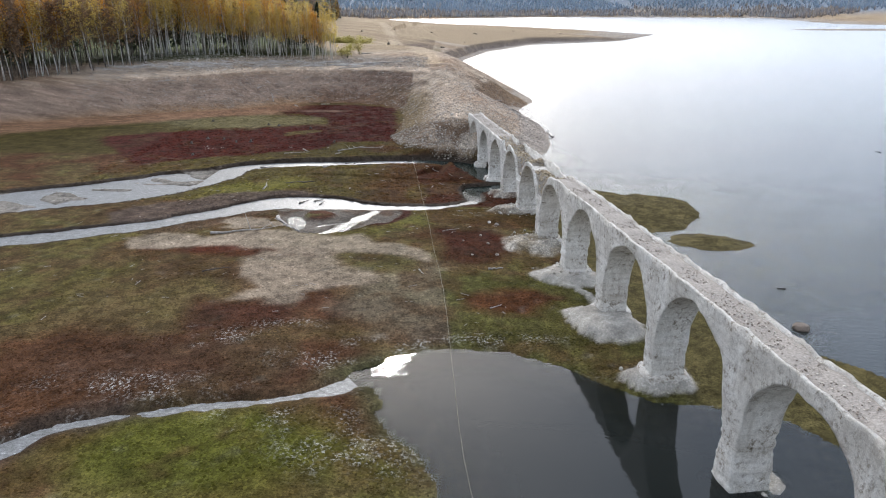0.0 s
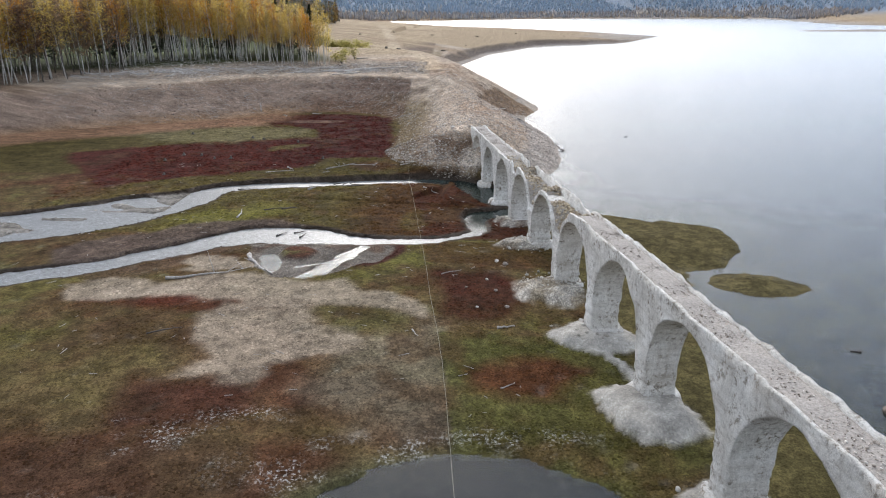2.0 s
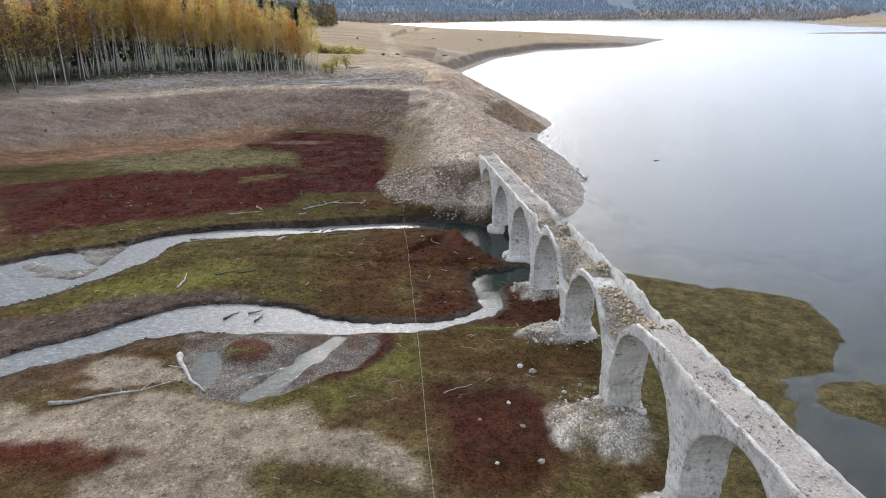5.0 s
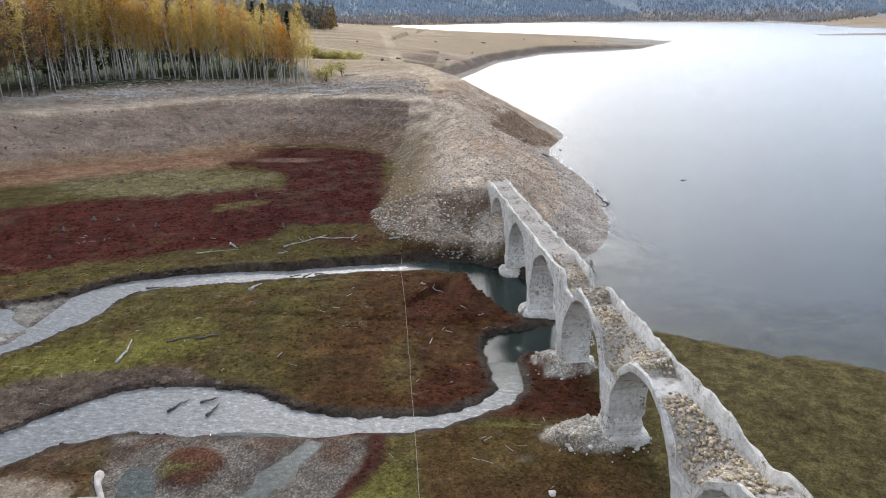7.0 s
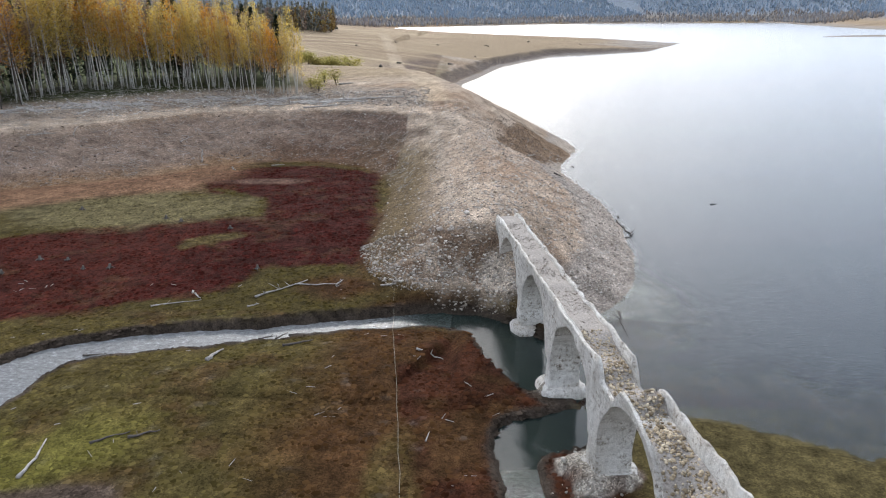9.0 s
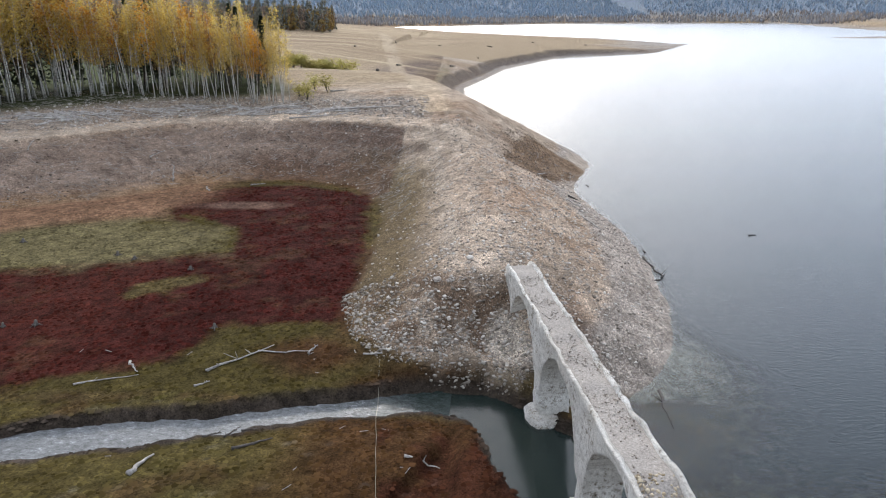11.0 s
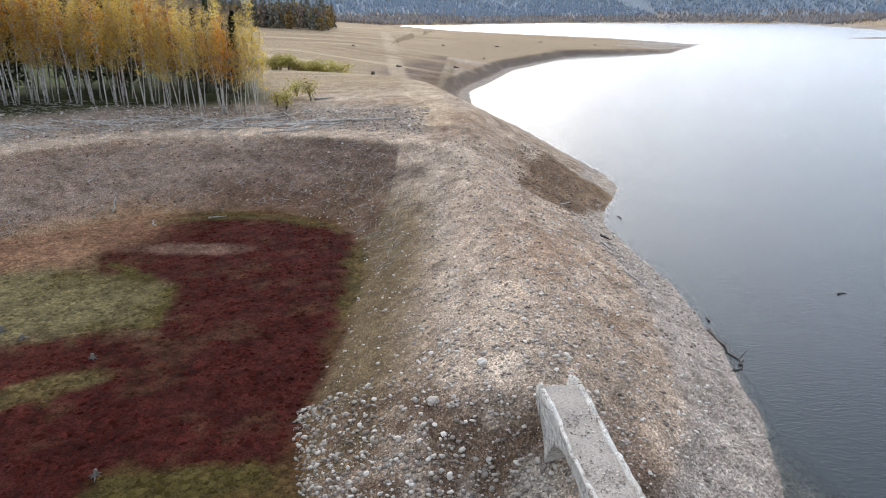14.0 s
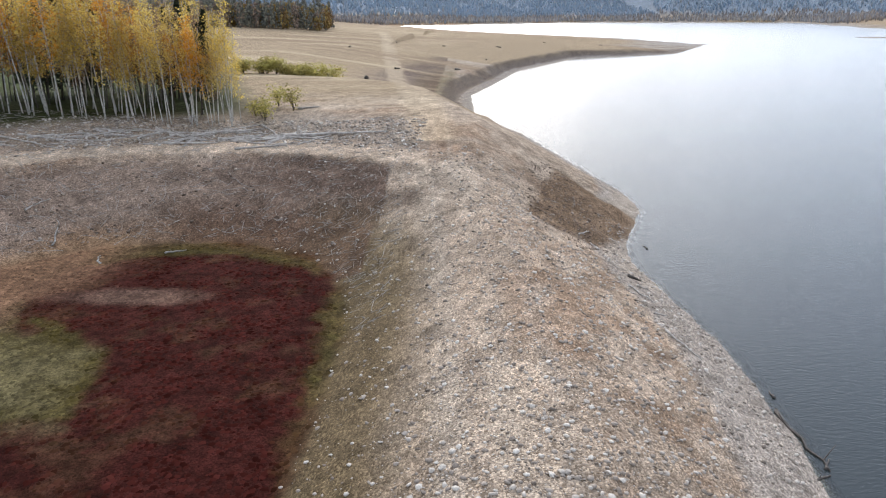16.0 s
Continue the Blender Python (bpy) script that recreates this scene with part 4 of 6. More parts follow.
def sheet(name, xs, ys, fn, mat):
    gx, gy = np.meshgrid(xs, ys)
    x, y = gx.ravel(), gy.ravel()
    z, layers, keep = fn(x, y)
    w, h = len(xs), len(ys)
    i = (np.arange(h - 1)[:, None] * w + np.arange(w - 1)[None]).ravel()
    f = np.stack([i, i + 1, i + 1 + w, i + w], 1)
    if keep is not None:
        f = f[keep[f].any(1)]
        used = np.unique(f)
        back = np.zeros(len(x), int)
        back[used] = np.arange(len(used))
        f, x, y, z = back[f], x[used], y[used], z[used]
        layers = {k: v[used] for k, v in layers.items()}
    me = bpy.data.meshes.new(name)
    me.vertices.add(len(x))
    me.vertices.foreach_set("co", np.stack([x, y, z], 1).ravel())
    me.loops.add(len(f) * 4)
    me.loops.foreach_set("vertex_index", f.ravel())
    me.polygons.add(len(f))
    me.polygons.foreach_set("loop_start", np.arange(len(f)) * 4)
    me.polygons.foreach_set("use_smooth", np.ones(len(f), bool))
    for key, v in layers.items():
        at = me.attributes.new(key, "FLOAT_COLOR", "POINT")
        v = v if v.ndim == 2 else np.stack([v, v, v], 1)
        at.data.foreach_set("color", np.concatenate([v, np.ones((len(v), 1))], 1).ravel())
    me.materials.append(mat)
    me.update()
    return new(name, me)


def ground_fn(x, y):
    z, c, st, ro, sa = lay(x, y)
    return z, {"soil": c, "stony": np.stack([st, ro, sa], 1)}, None


GX, GY = stretch_axis(-62, 42, 0.4, -4500, 2500), stretch_axis(26, 250, 0.4, -900, 4700, ((300, 0.9), (640, 1.7)))
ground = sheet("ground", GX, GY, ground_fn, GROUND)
tagged(ground, "drained reservoir bed of red and green moss, mud and grey gravel", "ground", kind="structure")


def lake_fn(x, y):
    z = lay(x, y)[0]
    depth = 0.12 * smooth(0, 0.15, LAKE - z) + 0.88 * smooth(0.15, 1.3, LAKE - z)
    depth = depth + (smooth(0, 0.35, LAKE - z) - depth) * smooth(146, 154, y)
    e = -area(x, y, LAKE_EDGE)
    return np.full(len(x), LAKE), {"depth": depth}, e < 3


LX, LY = stretch_axis(10, 46, 0.9, 0, 1500), stretch_axis(28, 250, 0.9, -900, 3400)
lake = sheet("lake_water", np.unique(np.concatenate([[-250, -200, -150, -100, -60, -30, -10, 0, 5], LX])), LY, lake_fn, LAKE_WATER)
tagged(lake, "wide still lake with fine ripples under a bright sky", "lake", kind="structure")


def pool_fn(x, y):
    z = lay(x, y)[0]
    return np.full(len(x), POOL_LEVEL), {"depth": 0.72 * smooth(0.0, 0.10, POOL_LEVEL - z) + 0.28 * smooth(0.1, 0.5, POOL_LEVEL - z)}, area(x, y, POOL) > -1.5


pool = sheet("pool_water", np.arange(-9, 31, 0.8), np.arange(15, 55, 0.8), pool_fn, POOL_WATER)
tagged(pool, "dark still pool that mirrors the arches and the sky", "pool", kind="structure")


def stream_sheet(name, k, label):
    pts, w, lev = STREAMS[k]
    verts, faces, tone = [], [], []
    for i, p in enumerate(pts):
        a, b = np.array(pts[max(i - 1, 0)]), np.array(pts[min(i + 1, len(pts) - 1)])
        t = (b - a) / np.hypot(*(b - a))
        half = w[i] + 0.5
        for q in range(5):
            o = (q / 2 - 1) * half
            tone.append(float(smooth(-2.15, -1.5, lev[i])))
            verts.append((p[0] - t[1] * o, p[1] + t[0] * o, lev[i]))
    for i in range(len(pts) - 1):
        for q in range(4):
            faces.append((i * 5 + q, i * 5 + q + 5, i * 5 + q + 6, i * 5 + q + 1))
    ob = mesh_part(name, verts, faces, STREAM)
    ob.data.materials.append(CALM_WATER)
    for q in ob.data.polygons:
        q.material_index = 1 if verts[q.vertices[0]][2] < -2.2 else 0
    return riffles(tagged(ob, label, "stream", kind="structure"), tone)


def riffles(ob, tone):
    at = ob.data.attributes.new("riffle", "FLOAT_COLOR", "POINT")
    at.data.foreach_set("color", np.repeat(np.array(tone), 4))
    return ob


stream_sheet("far_stream_water", 0, "silvery shallow stream between cut mossy banks")
stream_sheet("middle_stream_water", 1, "winding silvery stream with riffles and mud banks")
stream_sheet("near_stream_water", 2, "narrow pale rivulet running into the pool")
bar_v = [(-15.0 + 9.4 * r * math.cos(a * math.pi / 16), 89.2 + 6.6 * r * math.sin(a * math.pi / 16), -0.86) for r in (0.001, 0.5, 1.0) for a in range(32)]
bar_f = [(r * 32 + a, r * 32 + (a + 1) % 32, r * 32 + 32 + (a + 1) % 32, r * 32 + 32 + a) for r in range(2) for a in range(32)]
riffles(tagged(mesh_part("braided_water", bar_v, bar_f, STREAM), "shallow braided water on a gravel bar", "stream", kind="structure"), [0.12] * len(bar_v))

# ---- the ruined arch bridge ----
W = 1.31                                  # half width
COS = BRIDGE_D.y


def deck_z(s):
    return float(np.interp(s * COS, [20, 36, 46, 55, 67, 76, 90, 100, 112, 125, 146], [9.5, 9.25, 9.0, 8.72, 8.45, 8.15, 7.55, 7.3, 6.9, 6.35, 5.9]))


def crown_gap(s):
    """Pier below or next to s: how far s lies into the arch, 0 at the pier to 1 at the crown."""
    k = min(range(len(PIERS)), key=lambda i: abs(PIERS[i] - s))
    nxt = PIERS[min(k + 1, len(PIERS) - 1)] if s > PIERS[k] else PIERS[max(k - 1, 0)]
    half = max(abs(nxt - PIERS[k]) / 2, 5.0)
    return min(1.0, max(0.0, (abs(s - PIERS[k]) - HP) / (half - HP))), half - HP


HP = 1.02                                 # half thickness of a pier


def ring_top(s):
    """The back of the bare arch ring, where the wall on it has fallen."""
    t, rad = crown_gap(s)
    crown = deck_z(s) - 0.75
    return max(crown - rad + rad * math.sqrt(max(0.0, 1 - (1 - t) ** 2)) + 0.55, crown - rad * 0.62)


def top_z(s, u):
    y = s * COS
    z = deck_z(s)
    gone = float(smooth(78.6, 80.2, y) * smooth(103.6, 102.2, y))         # upstream wall down to the ring
    gap = float(smooth(104.0, 104.8, y) * smooth(108.4, 107.2, y))        # a breach through the crown
    sunk = float(smooth(78.6, 79.6, y) * smooth(91.5, 90, y) + 0.75 * smooth(92.5, 94, y) * smooth(103.5, 102, y) + 0.75 * smooth(104, 105, y) * smooth(113, 110, y))
    jag = noise.noise(Vector((s * 0.9, u * 3, 7.7)))
    jag2 = noise.noise(Vector((s * 3.1, u * 3, 2.2)))
    if u < -W + 0.24:                      # upstream wall
        full = z + 0.14 + 0.06 * jag + 0.03 * jag2 - 1.3 * gap - 0.35 * float(smooth(108, 110, y) * smooth(122, 116, y))
        return full + (min(full, ring_top(s) + 0.15 * jag) - full) * gone
    if u > W - 0.24:                       # lakeside wall
        return z + 0.10 + 0.22 * jag + 0.09 * jag2 - 1.7 * gap - 0.5 * float(smooth(79.5, 80.5, y) * smooth(84, 82.5, y))
    low = z - 0.08 + 0.10 * jag - 1.0 * sunk - 0.5 * gap
    lean = (u + W) / (2 * W)
    return low + (min(low, ring_top(s) + 0.1) - low) * gone * (1 - lean) ** 1.5


def weather(p, amount=1.0):
    q = Vector(p)
    n = noise.noise_vector(q * 0.55) * 0.15 + noise.noise_vector(q * 1.7) * 0.05 + noise.noise_vector(q * 4.5) * 0.02
    return q + n * amount


def weld(quads):
    key, verts, faces = {}, [], []
    for quad in quads:
        f = []
        for p in quad:
            k = (round(p[0], 3), round(p[1], 3), round(p[2], 3))
            if k not in key:
                key[k] = len(verts)
                verts.append(k)
            f.append(key[k])
        if len(set(f)) > 2:
            faces.append([i for j, i in enumerate(f) if i not in f[:j]])
    return verts, faces


def worn(q, sc, spring):
    """Weathered, and below the springing eaten in along the joints between the pours."""
    p = weather(q)
    deep = float(smooth(spring + 0.5, spring - 1.0, q.z))
    if deep > 0:
        joint = abs((q.z * 0.8 + 0.25 * noise.noise(Vector((q.x * 0.4, q.y * 0.4, sc)))) % 1.0 - 0.5)
        eat = 0.06 * max(0.0, 1 - joint * 7) * (0.4 + max(0.0, noise.noise(Vector((q.x * 0.5, q.y * 0.5, q.z * 0.3 + sc))))) + 0.09 * noise.noise(Vector((q.x * 0.7, q.y * 0.7, q.z * 2.0 + sc))) + 0.05 * noise.noise(q * 2.6)
        way = Vector((q.x - sc, q.y, 0))
        if way.length > 0.2:
            p -= way.normalized() * eat * deep
    return p


def pier_bay(i, sc, parent):
    """One pier with the half arch on either side, from crown to crown, and the fill on it."""
    before = (sc - PIERS[i - 1]) / 2 if i else 6.1
    after = (PIERS[i + 1] - sc) / 2 if i + 1 < len(PIERS) else HP + 0.3
    hp = HP
    foot = -2.1 if sc < 102 else -3.6
    cols = []

    def half_arch(reach, way):
        rad = reach - hp
        out = []
        for t in range(15):
            x = hp + rad * (1 - math.cos(t * math.pi / 2 / 14))
            s = sc + way * x
            crown = deck_z(s) - 0.75
            out.append((s, crown - rad + rad * math.sin(t * math.pi / 2 / 14)))
        return out

    ring_s = [hp * k / 4 for k in range(-4, 5)]
    left, right = half_arch(before, -1), half_arch(after, 1)
    spring = min(left[0][1], right[0][1])
    left[0], right[0] = (sc - hp, spring), (sc + hp, spring)
    cols = left[::-1] + [(sc + k, spring) for k in ring_s[1:-1]] + right
    us = [-W, -W + 0.11, -W + 0.23, -W + 0.28, -0.5, 0, 0.5, W - 0.28, W - 0.23, W - 0.11, W]
    concrete, fill = [], []
    rows = 9
    for (s0, b0), (s1, b1) in zip(cols[:-1], cols[1:]):
        for side in (-W, W):
            t0, t1 = top_z(s0, side), top_z(s1, side)
            for r in range(rows):
                f0, f1 = r / rows, (r + 1) / rows
                q = [(s0, side, b0 + (t0 - b0) * f0), (s1, side, b1 + (t1 - b1) * f0), (s1, side, b1 + (t1 - b1) * f1), (s0, side, b0 + (t0 - b0) * f1)]
                concrete.append(q if side < 0 else q[::-1])
        for u0, u1 in zip(us[:-1], us[1:]):
            q = [(s0, u0, top_z(s0, u0)), (s0, u1, top_z(s0, u1)), (s1, u1, top_z(s1, u1)), (s1, u0, top_z(s1, u0))][::-1]
            (fill if -W + 0.27 < u0 and u1 < W - 0.27 else concrete).append(q)
            if not (abs(s0 - sc) <= hp + 1e-6 and abs(s1 - sc) <= hp + 1e-6):
                concrete.append([(s0, u0, b0), (s0, u1, b0), (s1, u1, b1), (s1, u0, b1)])
    # the shaft: battered, with softened corners and a worn waist
    n = 30
    for r in range(n):
        def shaft(s, u, r):
            f = r / n
            z = spring + (foot - spring) * f
            waist = 1 + 0.12 * f ** 2
            cu, cs = abs(u) / W, abs(s) / hp
            soft = 1 - 0.07 * min(1, f * 6) * (cu * cs) ** 4
            return (sc + s * waist * soft, u * (1 + 0.16 * f ** 2) * soft, z)
        for a, b in zip(ring_s[:-1], ring_s[1:]):
            for side in (-W, W):
                q = [shaft(a, side, r), shaft(b, side, r), shaft(b, side, r + 1), shaft(a, side, r + 1)]
                concrete.append(q[::-1] if side < 0 else q)
        for a, b in zip(us[:-1], us[1:]):
            for side in (-hp, hp):
                q = [shaft(side, a, r), shaft(side, b, r), shaft(side, b, r + 1), shaft(side, a, r + 1)]
                concrete.append(q if side < 0 else q[::-1])
    for name, quads, mat, label in (("pier", concrete, CONCRETE, ""), ("deck_fill", fill, FILL, "gravel and stone fill")):
        v, f = weld(quads)
        v = [on_bridge(p.x, p.y, p.z) for p in (worn(Vector(q), sc, spring) for q in v)]
        mesh_part(name, v, f, mat, parent, label)


def footing(sc, parent, z, a, b, h):
    rng = random.Random(int(sc * 10))
    v, f = [], []
    m = 20
    for r, (grow, zz) in enumerate(((1.18, z - 0.9), (1.12, z + h * 0.4), (1.0, z + h * 0.85), (0.8, z + h))):
        for k in range(m):
            t = 2 * math.pi * k / m
            c, s = math.cos(t), math.sin(t)
            g = grow / (abs(c) ** 5 + abs(s) ** 5) ** 0.2 * (1 + 0.06 * rng.uniform(-1, 1))
            v.append(on_bridge(sc + a * g * c, b * g * s, zz + 0.06 * rng.uniform(-1, 1)))
    for r in range(3):
        for k in range(m):
            f.append((r * m + k, r * m + (k + 1) % m, r * m + m + (k + 1) % m, r * m + m + k))
    f.append(tuple(range(3 * m, 4 * m)))
    mesh_part("footing", v, f, CONCRETE, parent, "worn concrete footing block")


bridge = thing("arch_bridge", on_bridge(PIERS[0]), "ruined pale concrete railway arch bridge with crumbling deck over mossy ground", "bridge")
bridge_inv = Matrix.Translation(-bridge.location)
for i, sc in enumerate(PIERS):
    pier_bay(i, sc, bridge)
    p = on_bridge(sc)
    g = ground_at(p.x, p.y)
    if sc < 112:
        footing(sc, bridge, g - 0.25, 1.35, 1.65, 0.4)
    elif sc < 136:
        footing(sc, bridge, LAKE + 0.1, 1.5, 1.8, 0.8)
# the two side walls run out into the bank
def wing_wall(side, s0, s1):
    v, f = [], []
    m = 14
    for k in range(m + 1):
        t = k / m
        s = s0 + (s1 - s0) * t
        z = deck_z(s) + 0.15 - 0.9 * t ** 2 + 0.12 * noise.noise(Vector((s * 2, side * 9, 1)))
        for u in (side * W, side * (W - 0.2)):
            for zz in (z - 4, z - 1, z):
                v.append(on_bridge(*weather((s, u, zz), 0.5)))
    for k in range(m):
        a = k * 6
        for q in ((0, 1), (1, 2), (2, 5), (5, 4), (4, 3)):
            f.append((a + q[0], a + q[1], a + 6 + q[1], a + 6 + q[0]))
    f += [(0, 1, 4, 3), (1, 2, 5, 4), (m * 6, m * 6 + 1, m * 6 + 4, m * 6 + 3), (m * 6 + 1, m * 6 + 2, m * 6 + 5, m * 6 + 4)]
    mesh_part("wing_wall", v, f, CONCRETE, bridge, "thin crumbling concrete side wall")


wing_wall(-1, PIERS[-1] + HP, PIERS[-1] + HP + 1.2)
wing_wall(1, PIERS[-1] + HP, PIERS[-1] + HP + 2.4)
for ob in bridge.children:
    ob.matrix_parent_inverse = bridge_inv

# stones lying loose on the deck
rng = np.random.default_rng(5)


def deck_stones(n, y0, y1, lo, hi, spread=W - 0.36):
    pl, sz = [], []
    for _ in range(n):
        s, u = rng.uniform(y0, y1) / COS, rng.uniform(-spread, spread)
        r = lo + (hi - lo) * rng.random() ** 2.5
        pl.append(on_bridge(s, u, top_z(s, u) + r * 0.25))
        sz.append(r)
    return np.array([tuple(p) for p in pl]), np.array(sz)


STONE_MESHES = []
for k in range(8):
    bm = bmesh.new()
    bmesh.ops.create_icosphere(bm, subdivisions=1, radius=1.0)
    for v in bm.verts:
        v.co = v.co * random.Random(k * 99 + v.index).uniform(0.74, 1.2)
        v.co.z *= 0.34 + 0.04 * k
        v.co.x = max(-0.8, min(0.8, v.co.x))
        v.co.y *= 0.85
    me = bpy.data.meshes.new("stone")
    bm.to_mesh(me)
    bm.free()
    STONE_MESHES.append(me)


def stone_parts(places, sizes, mat, parent, count=300):
    """The largest stones as single pieces on shared meshes; returns the mask of the rest."""
    order = np.argsort(-sizes)[:count]
    key = {}
    for k, me in enumerate(STONE_MESHES):
        key[k] = me.copy()
        key[k].materials.append(mat)
    q = random.Random(count)
    for i in order:
        ob = new("stone", key[q.randrange(8)])
        ob.parent = parent
        ob.matrix_parent_inverse = Matrix.Translation(-parent.location)
        ob.location = places[i]
        ob.rotation_euler = (q.uniform(-0.4, 0.4), q.uniform(-0.4, 0.4), q.uniform(0, 6.283))
        ob.scale = [float(sizes[i])] * 3
    rest = np.ones(len(sizes), bool)
    rest[order] = False
    return rest


for y0, y1, n, lo, hi in ((78.5, 91.5, 1150, 0.06, 0.21), (92, 103.5, 800, 0.06, 0.19), (104, 113, 560, 0.06, 0.18)):
    pl, sz = deck_stones(n, y0, y1, lo, hi)
    rest = stone_parts(pl, sz, DECK_STONE, bridge, 100)
    pl, sz = pl[rest], sz[rest]
    ob = boulders("deck_rubble", pl, sz, DECK_STONE, rng, bridge, "heaped pale broken stones")
    ob.matrix_parent_inverse = bridge_inv
pl, sz = deck_stones(6500, 20, 143, 0.025, 0.085)
ob = boulders("deck_gravel", pl, sz, BALLAST, rng, bridge, "scattered grey gravel")
ob.matrix_parent_inverse = bridge_inv

# rubble round the piers and gravel on the bank
def scatter(n, test, box, lo, hi, power=3.0):
    x, y = rng.uniform(box[0], box[2], n), rng.uniform(box[1], box[3], n)
    ok = test(x, y)
    x, y = x[ok], y[ok]
    z = lay(x, y)[0]
    r = lo + (hi - lo) * rng.random(len(x)) ** power
    return np.stack([x, y, z + r * 0.15], 1), r


def bank_test(x, y):
    d = area(x, y, TOE + [(60, 134), (60, 400), (-400, 400), (-400, 40)])
    e = -area(x, y, LAKE_EDGE)
    dark = np.hypot((x - 13.2) / 6, (y - 216) / 16) < 1
    return ~dark & (d > 0) & (e > 0.3) & ((y < 146) | (rng.random(len(x)) < 0.25 + 0.75 * smooth(-7, 0, x))) & (rng.random(len(x)) < 0.45 + 0.55 * smooth(4, -6, np.abs(x - 3) - 10) * smooth(175, 140, y))


pl, sz = scatter(56000, bank_test, (-24, 132, 27, 222), 0.045, 0.26, 4.2)
rest = stone_parts(pl, sz, BALLAST, ground, 300)
pl, sz = pl[rest], sz[rest]
tagged(boulders("bank_gravel", pl, sz, BALLAST, rng, flat=0.38), "loose grey and brown stones covering the bank", "gravel", kind="stuff")


def nose_test(x, y):
    return (line_distance(x, y, TOE)[0] < 10 * rng.random(len(x)) ** 2.0) & (y < 152) & (x < 14) & (area(x, y, TOE + [(60, 134), (60, 400), (-400, 400), (-400, 40)]) > -0.8)


pl, sz = scatter(16000, lambda x, y: rng.random(len(x)) < 0.3 + 0.7 * smooth(-95, -50, x), (-92, 205, -7, 238), 0.06, 0.36, 4.0)
ok = (pl[:, 2] > 9.3) & (pl[:, 2] < 12.0)
tagged(boulders("terrace_gravel", pl[ok], sz[ok], BALLAST, rng, flat=0.4), "grey stones strewn over the terrace edge", "gravel", kind="stuff")

pl, sz = scatter(9000, lambda x, y: (x < -12 - 6 * rng.random(len(x))) & (area(x, y, TOE + [(60, 134), (60, 400), (-400, 400), (-400, 40)]) > 1.5), (-95, 160, -9, 222), 0.06, 0.30, 4.0)
ok = pl[:, 2] < 8.6
more = scatter(2600, lambda x, y: np.hypot((x - 13.2) / 6, (y - 216) / 16) < 1, (7, 198, 20, 234), 0.05, 0.25, 4.0)
pl, sz, ok = np.concatenate([pl, more[0]]), np.concatenate([sz, more[1]]), np.concatenate([ok, more[1] > 0])
tagged(boulders("slope_clods", pl[ok], sz[ok], CLOD, rng, flat=0.45), "brown clods and stones on the bank's slope", "clods", kind="stuff")

pl, sz = scatter(17000, nose_test, (-14, 130, 14, 152), 0.04, 0.25, 4.0)
tagged(boulders("toe_rubble", pl, sz, TOE_STONE, rng, flat=0.48), "pale tumbled stones at the foot of the bank", "stones", kind="stuff")


def apron_test(x, y):
    s = (x - BRIDGE_O.x) * BRIDGE_D.x + y * BRIDGE_D.y
    u = (x - BRIDGE_O.x) * BRIDGE_R.x + y * BRIDGE_R.y
    near = np.min(np.abs(s[:, None] - np.array(PIERS)[None]), 1)
    return (np.hypot(near / 3.2, (u + 1.4) / 3.6) < rng.random(len(x)) ** 0.3 * 1.1) & (y < 131) & (rng.random(len(x)) < np.where((y > 78) & (y < 106), 1.0, 0.12))


pl, sz = scatter(12000, apron_test, (2, 25, 24, 131), 0.05, 0.28, 3.5)
tagged(boulders("pier_rubble", pl, sz, RUBBLE, rng), "pale rubble fallen round the bridge piers", "rubble", kind="stuff")


def tufts(name, n, box, lo, hi, mat, label, test=None):
    """Low moss and grass clumps of a few faces each, tinted by the soil under them."""
    x, y = rng.uniform(box[0], box[2], n), rng.uniform(box[1], box[3], n)
    z, c, st = lay(x, y)[:3]
    e = -area(x, y, LAKE_EDGE)
    wet = np.min([line_distance(x, y, p)[0] - 1.5 for p, w, l in STREAMS], 0)
    ok = (st < 0.25) & (e > 0.5) & (area(x, y, POOL) < -0.3) & (z > LAKE + 0.15) & (wet > 0.3) & (fbm(x, y, 1.7, 3, 201) > -0.15) & (c.max(1) < 0.3)
    x, y, z, c = x[ok], y[ok], z[ok], c[ok]
    n = len(x)
    r = rng.uniform(lo, hi, n)
    sides = 5
    turn = rng.uniform(0, 6.283, n)
    rim = []
    for k in range(sides):
        t = turn + 2 * np.pi * k / sides
        q = r * rng.uniform(0.7, 1.3, n)
        rim.append(np.stack([x + np.cos(t) * q, y + np.sin(t) * q, z - 0.03], 1))
    tip = np.stack([x, y, z + r * rng.uniform(0.18, 0.45, n)], 1)
    v = np.stack(rim + [tip], 1).reshape(-1, 3)
    f = np.array([[k, (k + 1) % sides, sides] for k in range(sides)])
    f = (f[None] + (np.arange(n) * (sides + 1))[:, None, None]).reshape(-1, 3)
    me = bpy.data.meshes.new(name)
    me.vertices.add(len(v))
    me.vertices.foreach_set("co", v.ravel())
    me.loops.add(len(f) * 3)
    me.loops.foreach_set("vertex_index", f.ravel())
    me.polygons.add(len(f))
    me.polygons.foreach_set("loop_start", np.arange(len(f)) * 3)
    me.polygons.foreach_set("use_smooth", np.ones(len(f), bool))
    col = np.repeat(c * rng.uniform(0.55, 1.6, (n, 1)), 6, 0)
    at = me.attributes.new("soil", "FLOAT_COLOR", "POINT")
    at.data.foreach_set("color", np.concatenate([col, np.ones((len(col), 1))], 1).ravel())
    me.materials.append(mat)
    me.update()
    return tagged(new(name, me), label, "moss", kind="stuff")


